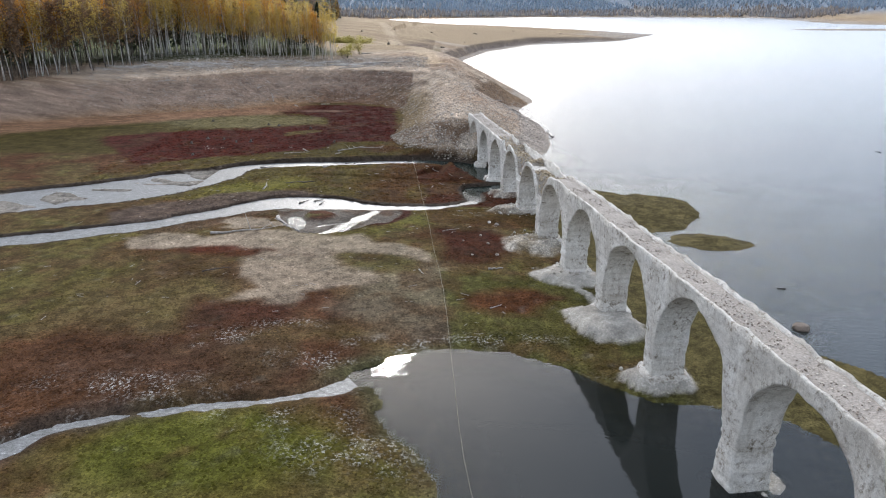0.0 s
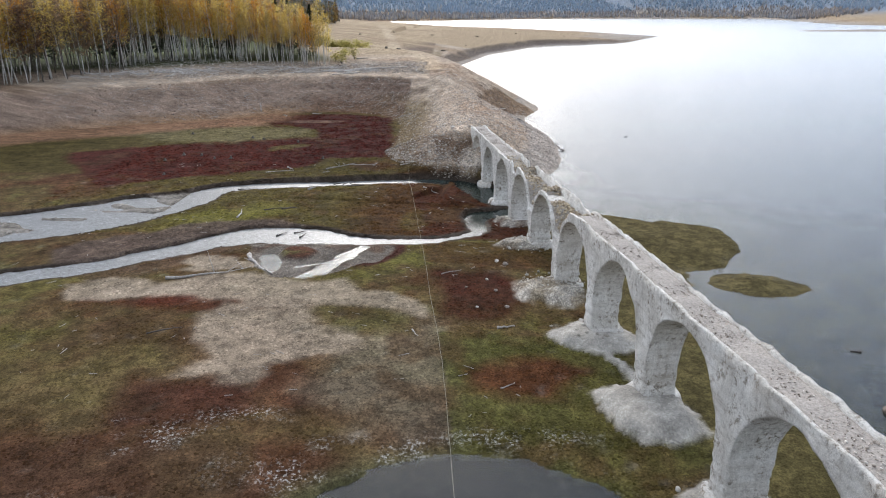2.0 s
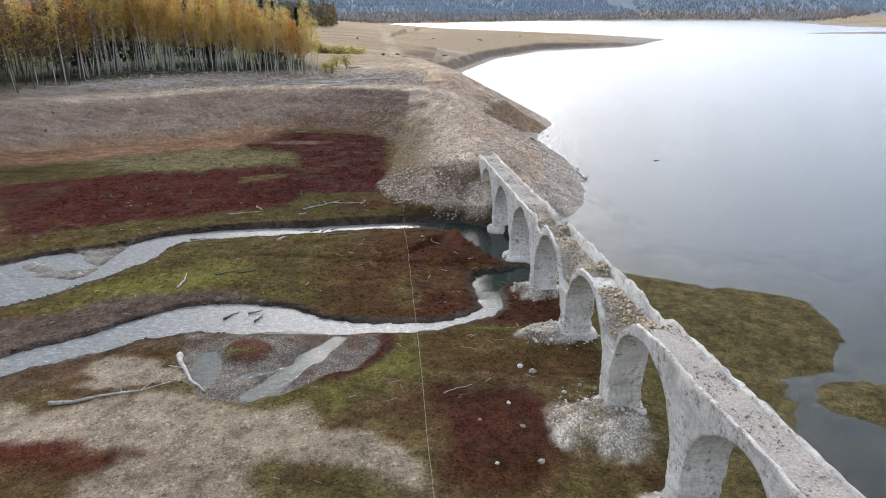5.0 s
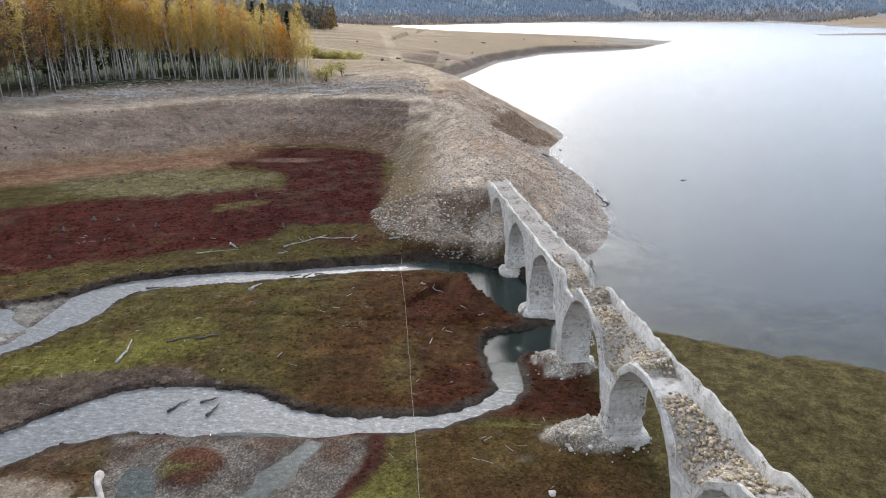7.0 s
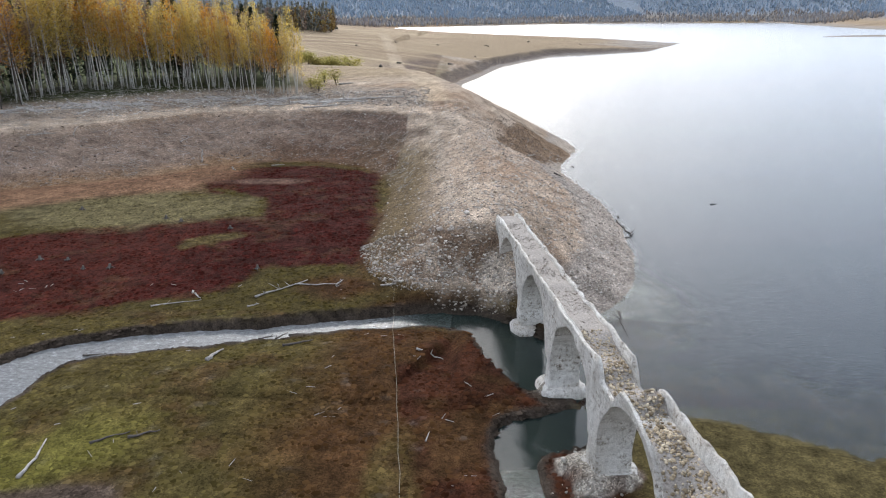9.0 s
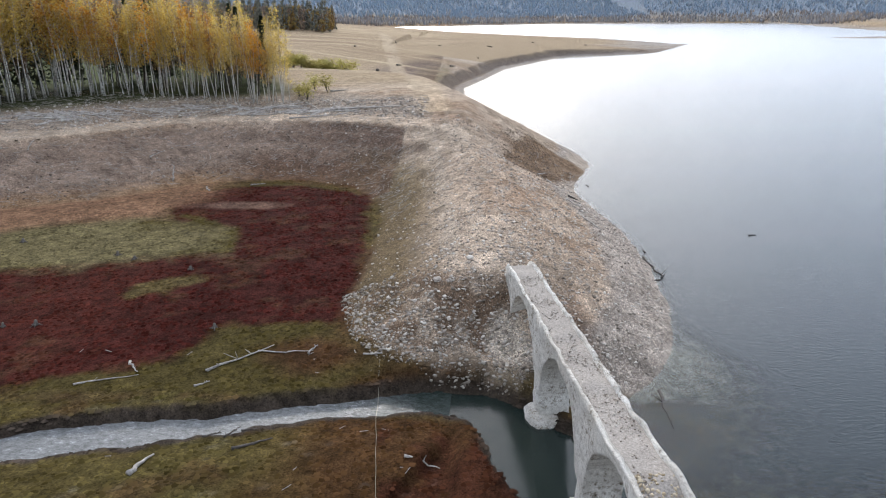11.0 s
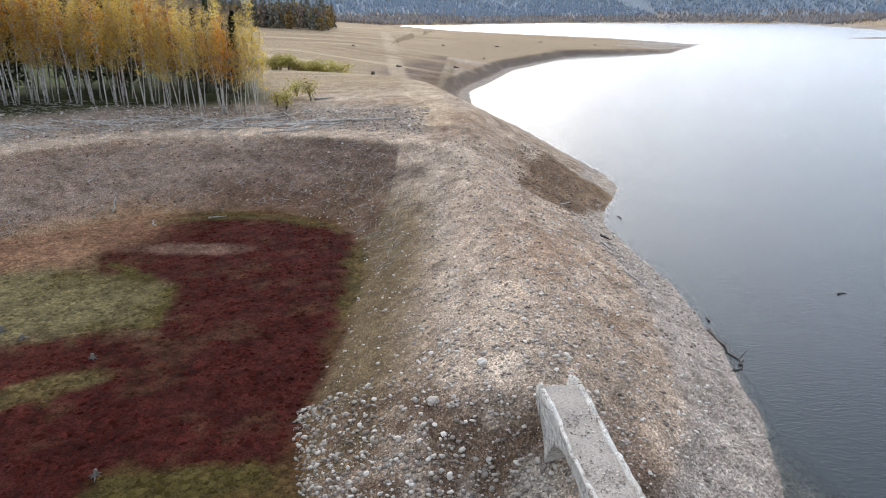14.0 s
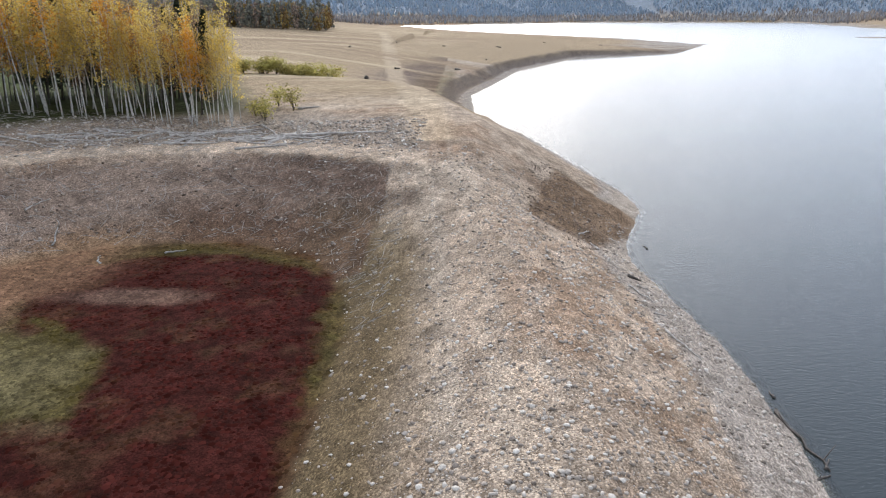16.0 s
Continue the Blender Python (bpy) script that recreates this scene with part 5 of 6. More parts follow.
def make_tuft():
    m, n, l, b = material("moss_tufts", 0.9, 0.0)
    a = n.new("ShaderNodeVertexColor")
    a.layer_name = "soil"
    l.new(a.outputs[0], b.inputs["Base Color"])
    return m


TUFT = make_tuft()
tufts("near_moss_tufts", 85000, (-40, 30, 18, 98), 0.06, 0.22, TUFT, "low tufts of brown, red and olive moss")
tufts("far_moss_tufts", 62000, (-62, 98, 12, 206), 0.10, 0.35, TUFT, "low tufts of wine-red and olive moss")

# ---- trees on the terrace ----
trng = random.Random(21)


def leaf_cards(spots, size, rnd):
    """Small bent leaf clumps, two triangles each, at the given spots."""
    v, f = [], []
    for p in spots:
        a, b = rnd.uniform(0, 6.283), rnd.uniform(-1.0, 1.0)
        s = size * rnd.uniform(0.6, 1.4)
        d1 = Vector((math.cos(a), math.sin(a), b * 0.6)) * s
        d2 = Vector((-math.sin(a) * 0.8, math.cos(a) * 0.8, rnd.uniform(-0.8, 0.8))) * s
        k = len(v)
        v += [p - d1 * 0.5, p + d2 * 0.5, p + d1 * 0.5 + Vector((0, 0, -0.15 * s)), p - d2 * 0.5]
        f += [(k, k + 1, k + 2), (k, k + 2, k + 3)]
    return v, f


def birch(name, height, leaves, mat, label, rnd, crown_from=0.38, spread=0.13, bark=None, count=900, size=0.34, category="birch tree"):
    root = thing(name, (0, 0, 0), label, category, "trees on the terrace")
    bx, by = rnd.uniform(-0.05, 0.05), rnd.uniform(-0.05, 0.05)
    path = [Vector((bx * height * t * t + 0.15 * math.sin(5 * t + bx * 90), by * height * t * t + 0.12 * math.sin(4 * t + by * 70), height * t - 0.3)) for t in [k / 8 for k in range(9)]]
    r0 = 0.0054 * height
    sticks = [tube(path, [r0 * (1 - 0.9 * k / 8) + 0.015 for k in range(9)], 7)]
    spots = []
    for k in range(22):
        t = crown_from + (0.95 - crown_from) * (k + rnd.random()) / 22
        i = min(7, int(t * 8))
        base = path[i].lerp(path[i + 1], t * 8 - i)
        a = rnd.uniform(0, 6.283)
        out = height * spread * (1.15 - 0.85 * (t - crown_from) / (1 - crown_from)) * rnd.uniform(0.6, 1.2)
        tip = base + Vector((math.cos(a) * out, math.sin(a) * out, out * rnd.uniform(0.5, 1.2)))
        mid = base.lerp(tip, 0.5) + Vector((0, 0, -0.1 * out))
        sticks.append(tube([base, mid, tip], [r0 * 0.3, r0 * 0.18, 0.012], 4))
        for _ in range(count // 22):
            q = base.lerp(tip, rnd.uniform(0.15, 1.12))
            spots.append(q + Vector((rnd.gauss(0, 1), rnd.gauss(0, 1), rnd.gauss(-0.2, 1))) * 0.036 * height * rnd.uniform(0.2, 1.0))
    v, f = joined(sticks)
    mesh_part("trunk", v, f, bark or BIRCH, root)
    v, f = leaf_cards(spots, size, rnd)
    mesh_part("crown", v, f, mat, root, flat=True)
    return root


def conifer(name, height, label, rnd):
    root = thing(name, (0, 0, 0), label, "conifer", "trees on the terrace")
    v, f = tube([(0, 0, -0.3), (0.05, 0, height * 0.5), (0, 0, height)], [0.011 * height, 0.007 * height, 0.02], 6)
    mesh_part("trunk", v, f, BARK, root)
    spots = []
    for _ in range(900):
        t = rnd.random() ** 0.8
        a, r = rnd.uniform(0, 6.283), height * 0.17 * (1 - t) * math.sqrt(rnd.uniform(0.1, 1)) + 0.1
        spots.append(Vector((math.cos(a) * r, math.sin(a) * r, height * (0.12 + 0.88 * t) - 0.35 * r)))
    v, f = leaf_cards(spots, 0.7, rnd)
    mesh_part("crown", v, f, CONIFER, root, flat=True)
    return root


YB = "white-stemmed birch with thin yellow autumn leaves"
kinds = [
    birch("birch_tree", 19, None, YELLOW, YB, trng, 0.36, 0.115, count=760, size=0.30), birch("birch_tree", 21, None, YELLOW, YB, trng, 0.42, 0.105, count=700, size=0.30), birch("birch_tree", 17, None, YELLOW, YB, trng, 0.33, 0.12, count=780, size=0.29),
    birch("birch_tree", 19, None, ORANGE, "white-stemmed birch with orange autumn leaves", trng, 0.36, 0.12, count=760, size=0.30),
    birch("bare_tree", 17, None, BROWN, "grey tree almost bare, with few brown leaves", trng, 0.3, 0.15, BARK, 420, 0.35, "tree"),
    birch("bare_tree", 15, None, BROWN, "dark slender tree with withered brown leaves", trng, 0.25, 0.16, BARK, 700, 0.4, "tree"),
    conifer("conifer_tree", 18, "dark green conifer standing in the birch wood", trng),
]
FRONT = [(-140, 160), (-118, 178), (-107, 190), (-93, 208), (-89, 228), (-78, 234), (-66, 235), (-50, 234), (-38, 233)]
placed = []
spots = []
for k in range(150):                       # the front row, dense with white stems
    t = k / 149
    x, y = np.interp(t, np.linspace(0, 1, 9), [p[0] for p in FRONT]), np.interp(t, np.linspace(0, 1, 9), [p[1] for p in FRONT])
    spots.append((x + trng.uniform(-1.5, 1.5), y + abs(trng.gauss(0, 3.0)), trng.choice([0, 0, 1, 1, 2, 2, 3] if x > -92 or trng.random() < 0.3 else [2, 4, 4, 5, 3, 3])))
while len(spots) < 390:                    # the wood behind
    x, y = trng.uniform(-150, -40), trng.uniform(165, 300)
    fy = np.interp(x, [p[0] for p in FRONT], [p[1] for p in FRONT])
    if y > fy + 3 and x < -38 - (y - 233) * 0.42 and y < fy + 55:
        deep = y > fy + 16
        spots.append((x, y, trng.choice([0, 1, 2, 4, 4, 5, 5, 6, 6] if deep else [0, 0, 1, 1, 2, 3, 4, 5] if x > -95 else [2, 4, 5, 5, 4, 3])))
while len(spots) < 480:                    # dark undergrowth between the stems
    x = trng.uniform(-150, -42)
    fy = np.interp(x, [p[0] for p in FRONT], [p[1] for p in FRONT])
    y = fy + trng.uniform(6, 30)
    if x < -42 - (y - 233) * 0.42:
        spots.append((x, y, trng.choice([4, 5, 5, 4, 6] if x > -95 else [4, 4, 5, 5])))
zs = lay(np.array([p[0] for p in spots]), np.array([p[1] for p in spots]))[0]
used = set()
for (x, y, k), z in zip(spots, zs):
    m = pose(x, y, float(z), trng.uniform(-6, 6), trng.uniform(-8, 8), trng.uniform(0, 360)) @ Matrix.Scale(trng.uniform(0.82, 1.15) * float(np.interp(x, [-110, -85, -60, -40], [1.25, 1.22, 1.0, 0.78])), 4)
    if k not in used:
        used.add(k)
        kinds[k].matrix_basis = m
    else:
        loc, rot, sca = m.decompose()
        q = copy_thing(kinds[k], Matrix.LocRotScale(loc, rot, None))
        q.scale = sca


def bush(x, y, r, h, mat, label, rnd, n=500, size=0.3):
    z = ground_at(x, y)
    root = thing("bush", (x, y, z), label, "bush", "bushes by the wood")
    sp = []
    for k in range(7):
        a, o = rnd.uniform(0, 6.283), rnd.uniform(0.2, 1.0) * r
        tip = Vector((math.cos(a) * o, math.sin(a) * o, h * rnd.uniform(0.6, 1.0)))
        mesh_part("stem", *tube([Vector((0, 0, -0.1)), tip * 0.55 + Vector((0, 0, 0.1 * h)), tip], [0.06, 0.04, 0.012], 5), BARK, root)
        sp += [tip * rnd.uniform(0.5, 1.05) + Vector((rnd.gauss(0, 0.3) * r, rnd.gauss(0, 0.3) * r, rnd.gauss(0, 0.16) * h)) for _ in range(n // 7)]
    v, f = leaf_cards([p if p.z > 0.1 else Vector((p.x, p.y, 0.2)) for p in sp], size, rnd)
    mesh_part("crown", v, f, mat, root, flat=True)


for x, y, r, h in ((-34.5, 238, 2.2, 3.6), (-31.5, 246, 2.0, 4.0), (-37, 241, 2.4, 3.0), (-35, 249, 2.6, 3.2)):
    bush(x, y, r, h, GREEN, "small yellow-green shrub at the edge of the wood", trng, 420, 0.34)
for k in range(13):
    t = k / 12
    bush(-64 + 27 * t + trng.uniform(-1, 1), 318 + trng.uniform(-6, 6) - 6 * t, trng.uniform(2.6, 4.0), trng.uniform(2.8, 4.4), GREEN, "low yellow-green willow bush on the dry field", trng, 900, 0.42)


# ---- far woods: one mesh of many small clumps each ----
OCT_V = np.array([(1, 0, 0), (0, 1, 0), (-1, 0, 0), (0, -1, 0), (0, 0, 1), (0, 0, -1)], float)
OCT_F = np.array([(0, 1, 4), (1, 2, 4), (2, 3, 4), (3, 0, 4), (1, 0, 5), (2, 1, 5), (3, 2, 5), (0, 3, 5)])


def clumps(name, places, wide, tall, mat, label, seed):
    """Ragged eight-sided clumps of leaves, one for each place."""
    r = np.random.default_rng(seed)
    n = len(places)
    turn = r.uniform(0, 1.57, (n, 1))
    v = OCT_V[None] * r.uniform(0.6, 1.3, (n, 6, 1))
    x = v[..., 0] * np.cos(turn) - v[..., 1] * np.sin(turn)
    y = v[..., 0] * np.sin(turn) + v[..., 1] * np.cos(turn)
    v = np.stack([x * wide[:, None], y * wide[:, None], v[..., 2] * tall[:, None]], 2) + np.asarray(places)[:, None]
    f = (OCT_F[None] + (np.arange(n) * 6)[:, None, None]).reshape(-1, 3)
    ob = mesh_part(name, v.reshape(-1, 3), f, mat, flat=True)
    return tagged(ob, label, "far forest", kind="stuff")


frng = np.random.default_rng(8)


def hill_points(n, box, test):
    x, y = frng.uniform(box[0], box[2], n), frng.uniform(box[1], box[3], n)
    ok = test(x, y)
    x, y = x[ok], y[ok]
    return np.stack([x, y, lay(x, y)[0]], 1)


def crowns(name, pts, lo, hi, mat, label, seed, slim=0.22):
    h = frng.uniform(lo, hi, len(pts))
    clumps(name, pts + np.stack([0 * h, 0 * h, h * 0.5], 1), h * slim, h * 0.55, mat, label, seed)


def grove(name, pts, lo, hi, mat, label, seed, per=34, pointed=False, width=0.17, size=1.0):
    """Trees of many clumps each, wider below where they are pointed."""
    h = frng.uniform(lo, hi, len(pts))
    t = frng.uniform(0.06, 1.0, (len(pts), per))
    a = frng.uniform(0, 6.283, t.shape)
    reach = (1.05 - t) if pointed else np.sqrt(np.clip(1 - (2 * t - 1.15) ** 2, 0.05, 1))
    o = h[:, None] * width * reach * np.sqrt(frng.random(t.shape))
    v = np.stack([pts[:, None, 0] + np.cos(a) * o, pts[:, None, 1] + np.sin(a) * o, pts[:, None, 2] + t * h[:, None]], 2).reshape(-1, 3)
    w = frng.uniform(0.5, 1.1, len(v)) * size
    clumps(name, v, w, w * 1.3, mat, label, seed)


pts = hill_points(38000, (-1700, 1950, 2300, 4600), lambda x, y: (-area(x, y, LAKE_EDGE) > 45))
far = -area(pts[:, 0], pts[:, 1], LAKE_EDGE) + 120 * fbm(pts[:, 0], pts[:, 1], 300, 3, 5)
crowns("far_forest", pts[far > 260], 11, 21, FARWOOD, "forest on the hills beyond the lake, blue-grey haze in its colour", 1)
crowns("shore_forest", pts[far <= 260], 9, 18, SHOREWOOD, "autumn trees along the far lake shore, paled by haze in the colour", 2)
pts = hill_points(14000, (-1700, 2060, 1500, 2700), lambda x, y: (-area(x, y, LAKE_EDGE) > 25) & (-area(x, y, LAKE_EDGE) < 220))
crowns("shore_trees", pts, 8, 15, SHOREWOOD, "golden and grey trees at the water's far edge, haze in the colour", 5)
pts = hill_points(1100, (-330, 600, -95, 720), lambda x, y: (x < -98 - (y - 600) * 0.1) & ((y < 680) | (x < -180)))
kind = frng.random(len(pts)) + 0.25 * smooth(-220, -100, pts[:, 0]) - 0.2 * smooth(640, 610, pts[:, 1])
grove("conifer_grove", pts[(kind > 0.42) & (kind < 0.82)], 12, 22, GROVE_DARK, "dark conifers in a grove on the far field", 2, pointed=True)
grove("bare_grove", pts[kind <= 0.42], 9, 18, GROVE_BROWN, "bare grey-brown trees in a grove on the far field", 3, 26)
grove("golden_grove", pts[kind >= 0.82], 9, 17, GROVE_GOLD, "golden autumn trees in a grove on the far field", 4, 34, width=0.24)
pts = hill_points(9000, (-1800, 760, -330, 1950), lambda x, y: x < -330)
crowns("left_hill_forest", pts, 12, 20, SHOREWOOD, "grey-brown forest on a distant hillside, paled by haze in its colour", 6)

# ---- driftwood, stumps, rope and other small things ----
drng = random.Random(77)


def log(x, y, length, turn, r=0.12, mat=None, branches=0, label="bleached driftwood log lying on the ground", name="driftwood_log", lift=0.0, z=None, group="driftwood"):
    """A tapered, slightly bent log with stub branches, along turn degrees."""
    a = radians(turn)
    n = 7
    t = np.linspace(-0.5, 0.5, n)
    xs, ys = x + np.cos(a) * t * length, y + np.sin(a) * t * length
    zs = lay(xs, ys)[0] if z is None else np.full(n, z)
    bend = drng.uniform(-0.06, 0.06) * length
    top = max(float(zs.max()) - float(np.median(zs)), 0)
    line = np.polyfit(t, zs, 1)
    path = [Vector((xs[i] - math.sin(a) * bend * (1 - 4 * t[i] ** 2) - x, ys[i] + math.cos(a) * bend * (1 - 4 * t[i] ** 2) - y,
                    float(np.polyval(line, t[i])) - float(np.polyval(line, 0)) + r * 0.7 + lift)) for i in range(n)]
    for i in range(1, n):                  # crooked, as driftwood is
        k = 0.035 * length
        path[i] += Vector((drng.gauss(0, k), drng.gauss(0, k), 0)) * (0.6 if length > 4 else 0.9)
    base = (x, y, float(np.polyval(line, 0)))
    root = thing(name, base, label, "driftwood", group)
    r *= 0.85
    radii = [r * (1.15 - 0.75 * i / (n - 1)) for i in range(n)]
    radii[0] *= 1.25
    mesh_part("trunk", *tube(path, radii, 8, 0.25, drng), mat or DRIFT, root)
    for _ in range(branches):
        i = drng.randrange(1, n - 1)
        d = Vector((drng.uniform(-1, 1), drng.uniform(-1, 1), drng.uniform(0.2, 1.0))) * length * drng.uniform(0.08, 0.2)
        mesh_part("branch", *tube([path[i], path[i] + d * 0.6, path[i] + d], [r * 0.45, r * 0.3, r * 0.12], 5, 0.2, drng), mat or DRIFT, root)
    return root


def stump(x, y, h=0.5, r=0.22):
    z = ground_at(x, y)
    root = thing("tree_stump", (x, y, z), "dark weathered tree stump with spread roots", "stump", "stumps in the red field")
    mesh_part("trunk", *tube([(0, 0, -0.1), (0.02, 0, h * 0.5), (0.05, 0.03, h)], [r * 1.3, r, r * 0.8], 9, 0.35, drng), BARK, root)
    for k in range(6):
        a = k * 1.05 + drng.uniform(-0.3, 0.3)
        o = r * drng.uniform(2.4, 4.0)
        mesh_part("root", *tube([(0, 0, h * 0.35), (math.cos(a) * o * 0.5, math.sin(a) * o * 0.5, h * 0.2), (math.cos(a) * o, math.sin(a) * o, -0.05)], [r * 0.5, r * 0.3, r * 0.1], 6, 0.3, drng), BARK, root)


for x, y in ((-24, 143.6), (-40.2, 161.8), (-43, 163.2), (-45, 143.5), (-48.5, 146.5), (-52, 146.5), (-42, 144), (-54, 142), (-58, 168), (-50, 131.5), (-32, 158.5)):
    stump(x, y, drng.uniform(0.35, 0.6), drng.uniform(0.14, 0.2))

# logs on the moss by the far stream
log(-22.2, 123.2, 2.6, 78, 0.2, label="short pale log lying on green moss")
log(-29.4, 107.2, 4.2, 98, 0.13, label="thin grey trunk lying on green moss")
log(-19.6, 137.9, 6.6, 44, 0.12, branches=4, label="long bleached branch with side twigs beside the stream")
log(-21.6, 133.6, 1.4, 40, 0.09, branches=3, label="forked bleached driftwood on red moss")
log(-28.6, 136.2, 2.2, -50, 0.11, branches=2, label="forked bleached driftwood on green moss")
log(-13.5, 139.8, 1.6, 70, 0.1, branches=1, label="bleached stick standing askew on red moss")
log(-15.3, 126.2, 2.9, 33, 0.14, DARK_WOOD, 1, "dark sodden log on the stream bank")
log(-2.6, 124.9, 2.6, 5, 0.1, branches=2, label="grey branchy log beside the stream")
log(-25.3, 109.8, 2.6, 35, 0.1, DARK_WOOD, 1, "dark rotten log on green moss")
log(-23.0, 110.4, 2.2, 28, 0.12, DARK_WOOD, 2, "dark rotten log on green moss")
log(-2.3, 112, 1.3, 80, 0.06, label="thin bleached stick on red moss")
log(-7.8, 138.6, 1.9, -18, 0.1, branches=1, label="grey stick by the end of the rope")
log(-16, 139.5, 5.0, 5, 0.08, branches=2, label="thin pale branch on red moss")
log(-30, 134.0, 5.0, 20, 0.08, branches=1, label="thin grey branch on green moss")
# by the gravel bar
log(-21.2, 87.6, 7.0, -54, 0.27, SILVER, branches=2, label="big bleached log at the edge of the gravel bar")
log(-25.4, 84.0, 9.8, 25, 0.15, branches=3, label="long grey trunk lying on pale sand")
log(6.1, 71.7, 1.9, 20, 0.12, label="short brown-grey log on red moss")
log(-2.3, 69.6, 1.4, -65, 0.07, label="bleached stick beside the rope")
log(0.9, 85.2, 2.6, 35, 0.06, label="thin grey twig on brown moss")
log(-25, 69.5, 3.0, 30, 0.07, DARK_WOOD, 1, "dark twig on brown moss")
log(5.4, 61.0, 1.5, 40, 0.06, label="pale twig on red moss")
for x, y in ((-21.5, 99.2), (-19.3, 100.0), (-18.6, 98.6)):
    log(x, y, drng.uniform(1.4, 2.2), drng.uniform(10, 80), 0.10, DARK_WOOD, 5, "black snag stuck in the stream", z=-0.82)
for x, y, q in ((-33.5, 123.6, 10), (-18.6, 127.2, 20), (-17.2, 127.6, 60), (-16.0, 127.9, 15)):
    log(x, y, drng.uniform(1.0, 2.2), q, 0.09, DARK_WOOD, 4, "black snag stuck in the stream", z=-0.93)

# the tangle of drift logs along the top of the bank
for k in range(130):
    t = drng.random()
    x = -100 + 76 * t
    y = np.interp(x, [-100, -83, -73, -68, -55, -38, -24], [200, 211, 216, 222, 228, 230, 229]) + drng.gauss(0, 1.8)
    log(x, y, drng.uniform(2.5, 9), drng.gauss(12, 28), drng.uniform(0.08, 0.22), mat=SILVER, branches=drng.choice([0, 0, 1, 2]), label="silver-grey drift log stranded along the wood's edge", group="stranded drift logs")
log(-21.5, 230.5, 17, -2, 0.3, SILVER, branches=3, label="long fallen trunk with its root end on the terrace", group="stranded drift logs")
log(-31.5, 225, 8, 14, 0.2, branches=2, label="silver-grey drift log on the terrace", group="stranded drift logs")
log(-29, 247, 4, 20, 0.25, branches=2, label="pale log beside the small shrubs", group="stranded drift logs")
for x, y, n, q in ((-52, 203, 5, 110), (-56, 207, 4, 70), (-80, 197, 5, 30), (-75, 200, 3, 100), (-44, 198, 3, 120), (-36, 201, 2.5, 30)):
    log(x, y, n, q, 0.12, branches=3, label="dead branchy drift log on the slope", group="stranded drift logs")
for x, y in ((-26, 300), (-10, 330), (4, 372), (-30, 420), (-5, 450), (10, 520), (-45, 560), (60, 690), (20, 600), (-60, 480), (-15, 560), (110, 720)):
    log(x, y, drng.uniform(2, 4), drng.uniform(0, 180), 0.45, DARK_WOOD, 4, "dark root stock lying on the dry field", "root_stock", group="root stocks on the field")

# the lakeside strand
for x, y, n, q in ((15.2, 209.5, 4.0, 60), (15.8, 205, 3.0, 100), (16.8, 200.5, 2.8, 75), (18.2, 190, 4.0, -58), (18.6, 184.5, 1.6, 30), (18.7, 177.5, 4.5, -65), (19.2, 193.5, 1.5, 10)):
    log(x, y, n, q, 0.12, branches=2, mat=SILVER, label="bleached driftwood along the lake shore", lift=0.08)
log(18.9, 196.5, 1.8, 20, 0.2, DARK_WOOD, 5, "dark branchy snag on the lake shore")
log(25.4, 168.5, 7.5, -84, 0.16, DARK_WOOD, 2, "dark sunken log at the water's edge", z=LAKE - 0.05)
log(17.45, 134.2, 5.8, -93, 0.12, DARK_WOOD, 3, "dark branch floating by the bridge", z=LAKE - 0.05)
for x, y in ((43.7, 182.4), (25.7, 174.8), (25.7, 165.3), (24.4, 213.5), (24.6, 163.6), (37.9, 70.3), (94, 148), (23.4, 113.6), (28.8, 111)):
    log(x, y, drng.uniform(0.8, 1.8), drng.uniform(0, 180), 0.13, DARK_WOOD, 1, "dark snag just breaking the lake surface", z=LAKE - 0.06, group="snags in the lake")


def rock(x, y, r, label):
    z = ground_at(x, y)
    bm = bmesh.new()
    bmesh.ops.create_icosphere(bm, subdivisions=3, radius=r)
    for v in bm.verts:
        v.co = v.co * (1 + 0.35 * noise.noise(v.co * 1.6 / r + Vector((x, y, 0))))
        v.co.z *= 0.7
    ob = part("rock", bm, BALLAST)
    ob.location = (x, y, max(z, LAKE - 0.2) + r * 0.25)
    tagged(ob, label, "rock")


rock(35.3, 60.2, 0.8, "grey boulder standing in the shallow lake")
for x, y, r in ((6.5, 76.4, 0.22), (5.6, 80.4, 0.2), (4.8, 83.5, 0.16), (7.2, 88.5, 0.3), (6.2, 89.3, 0.25), (3.5, 76, 0.14), (2.5, 81, 0.14), (-2.3, 147, 0.4), (1, 150.5, 0.35)):
    rock(x, y, r, "pale loose stone on the moss")

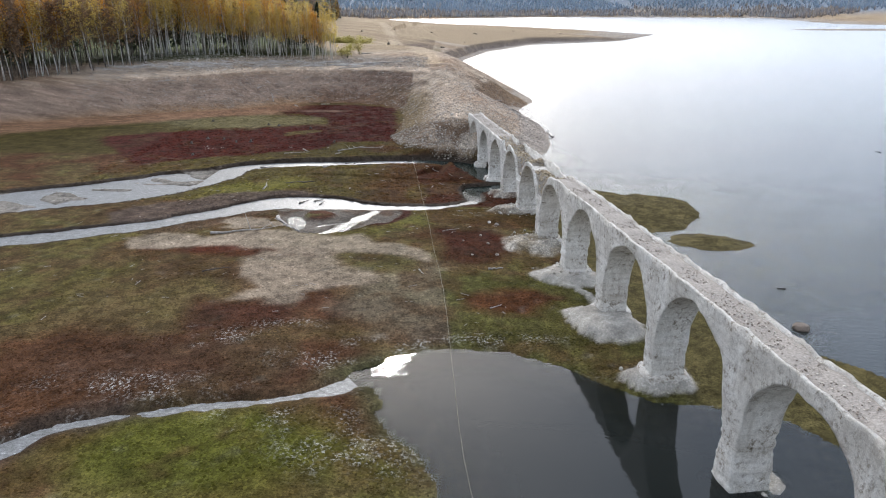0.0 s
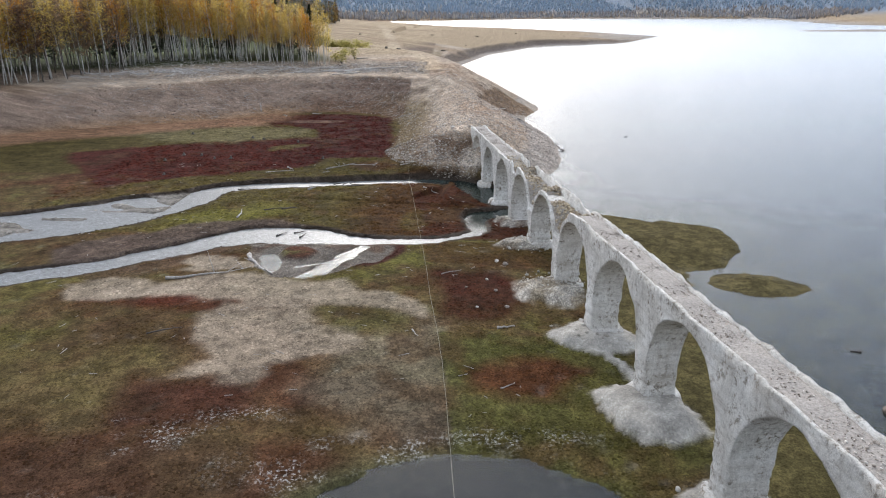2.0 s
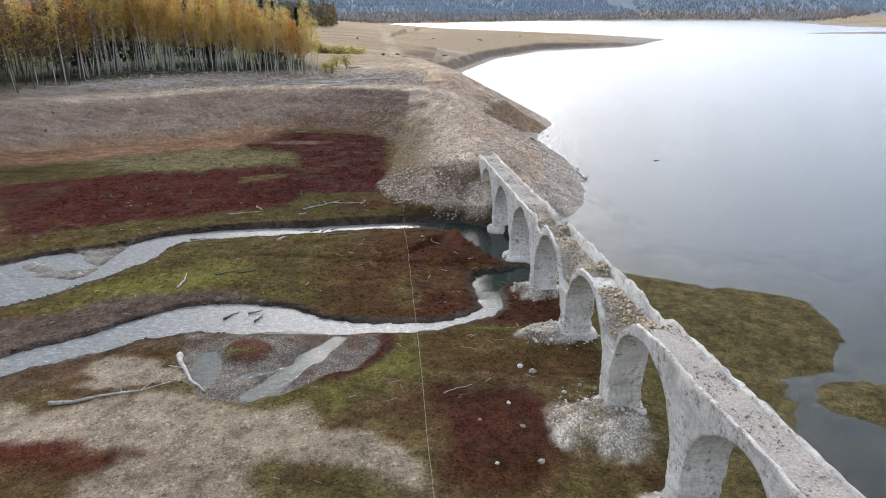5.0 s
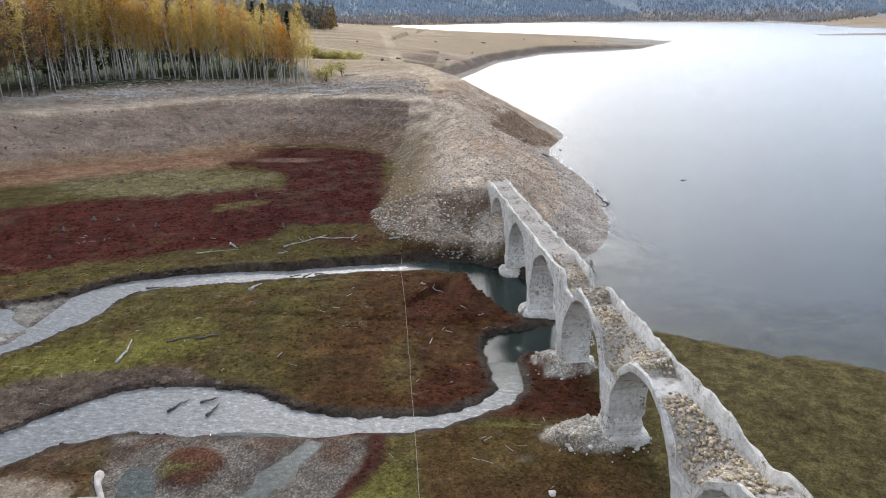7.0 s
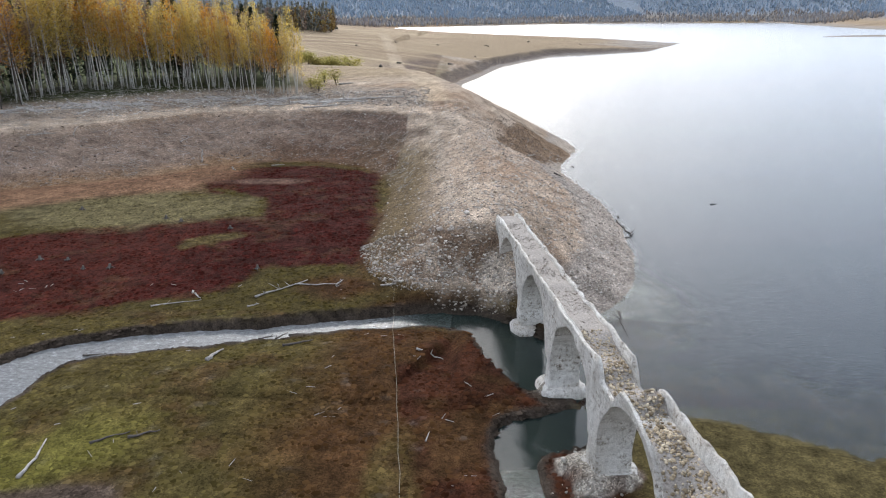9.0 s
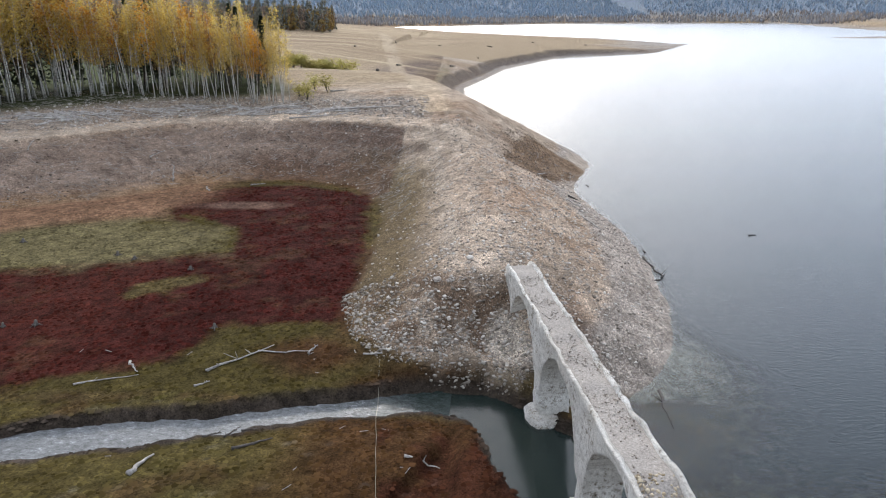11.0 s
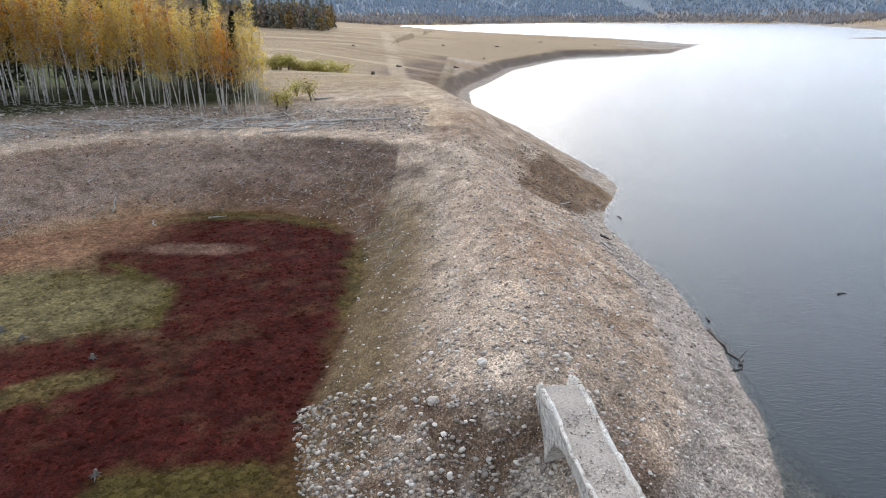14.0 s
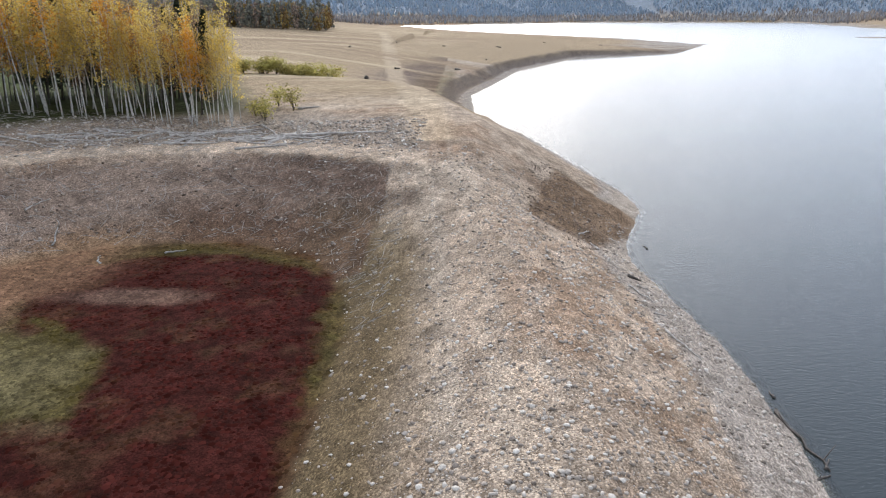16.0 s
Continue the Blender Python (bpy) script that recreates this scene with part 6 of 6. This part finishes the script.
# the rope that fences the bridge off
pts = curve(ROPE_LINE, 10)
zs = lay(np.array([p[0] for p in pts]), np.array([p[1] for p in pts]))[0]
path = []
for (x, y), z in zip(pts, zs):
    wob = 0.10 * noise.noise(Vector((y * 0.35, 3, 0)))
    path.append(Vector((x + wob, y, max(float(z), POOL_LEVEL if y < 53 else -1.3) + 0.05)))
mesh_part("rope", *tube([p - path[0] for p in path], [0.016] * len(path), 6), ROPE, rope_root := thing("boundary_rope", path[0], "thin pale rope stretched over the moss", "rope"))
for i in range(12, len(path), 14):
    p = path[i] - path[0]
    mesh_part("stake", *tube([p + Vector((0, 0, -0.35)), p + Vector((0, 0, 0.02))], [0.03, 0.03], 6), DRIFT, rope_root)


def twigs(name, n, box, test, lo, hi, label):
    """Bleached sticks strewn on the ground, as one mesh of four-sided slivers."""
    q = np.random.default_rng(31)
    x, y = q.uniform(box[0], box[2], n), q.uniform(box[1], box[3], n)
    ok = test(x, y)
    x, y = x[ok], y[ok]
    n = len(x)
    length, a, r = q.uniform(lo, hi, n), q.normal(0.1, 0.9, n), q.uniform(0.012, 0.03, n)
    dx, dy = np.cos(a) * length / 2, np.sin(a) * length / 2
    ends = [np.stack([x + k * dx, y + k * dy, lay(x + k * dx, y + k * dy)[0] + r], 1) for k in (-1, 1)]
    side = np.stack([-np.sin(a) * r, np.cos(a) * r, 0 * a], 1)
    up = np.stack([0 * a, 0 * a, r * 1.4], 1)
    v = np.stack([ends[0] - side, ends[0] + up, ends[0] + side, ends[1] - side, ends[1] + up, ends[1] + side], 1).reshape(-1, 3)
    f = np.array([[0, 1, 4, 3], [1, 2, 5, 4], [0, 3, 5, 2]])
    f = (f[None] + (np.arange(n) * 6)[:, None, None]).reshape(-1, 4)
    return tagged(mesh_part(name, v, f, DRIFT, flat=True), label, "twigs", kind="stuff")


twigs("bank_twigs", 5200, (-100, 178, 4, 240), lambda x, y: (area(x, y, TOE + [(60, 134), (60, 400), (-399, 400), (-399, 41)]) > 1) & (x < -8), 0.5, 2.2, "dry bleached sticks strewn over the bank")
twigs("valley_twigs", 420, (-50, 56, 8, 140), lambda x, y: (fbm(x, y, 7, 2, 61) > 0.0) & (np.min([line_distance(x, y, p)[0] for p, w, l in STREAMS], 0) > 3), 0.3, 1.0, "small bleached sticks on the moss")
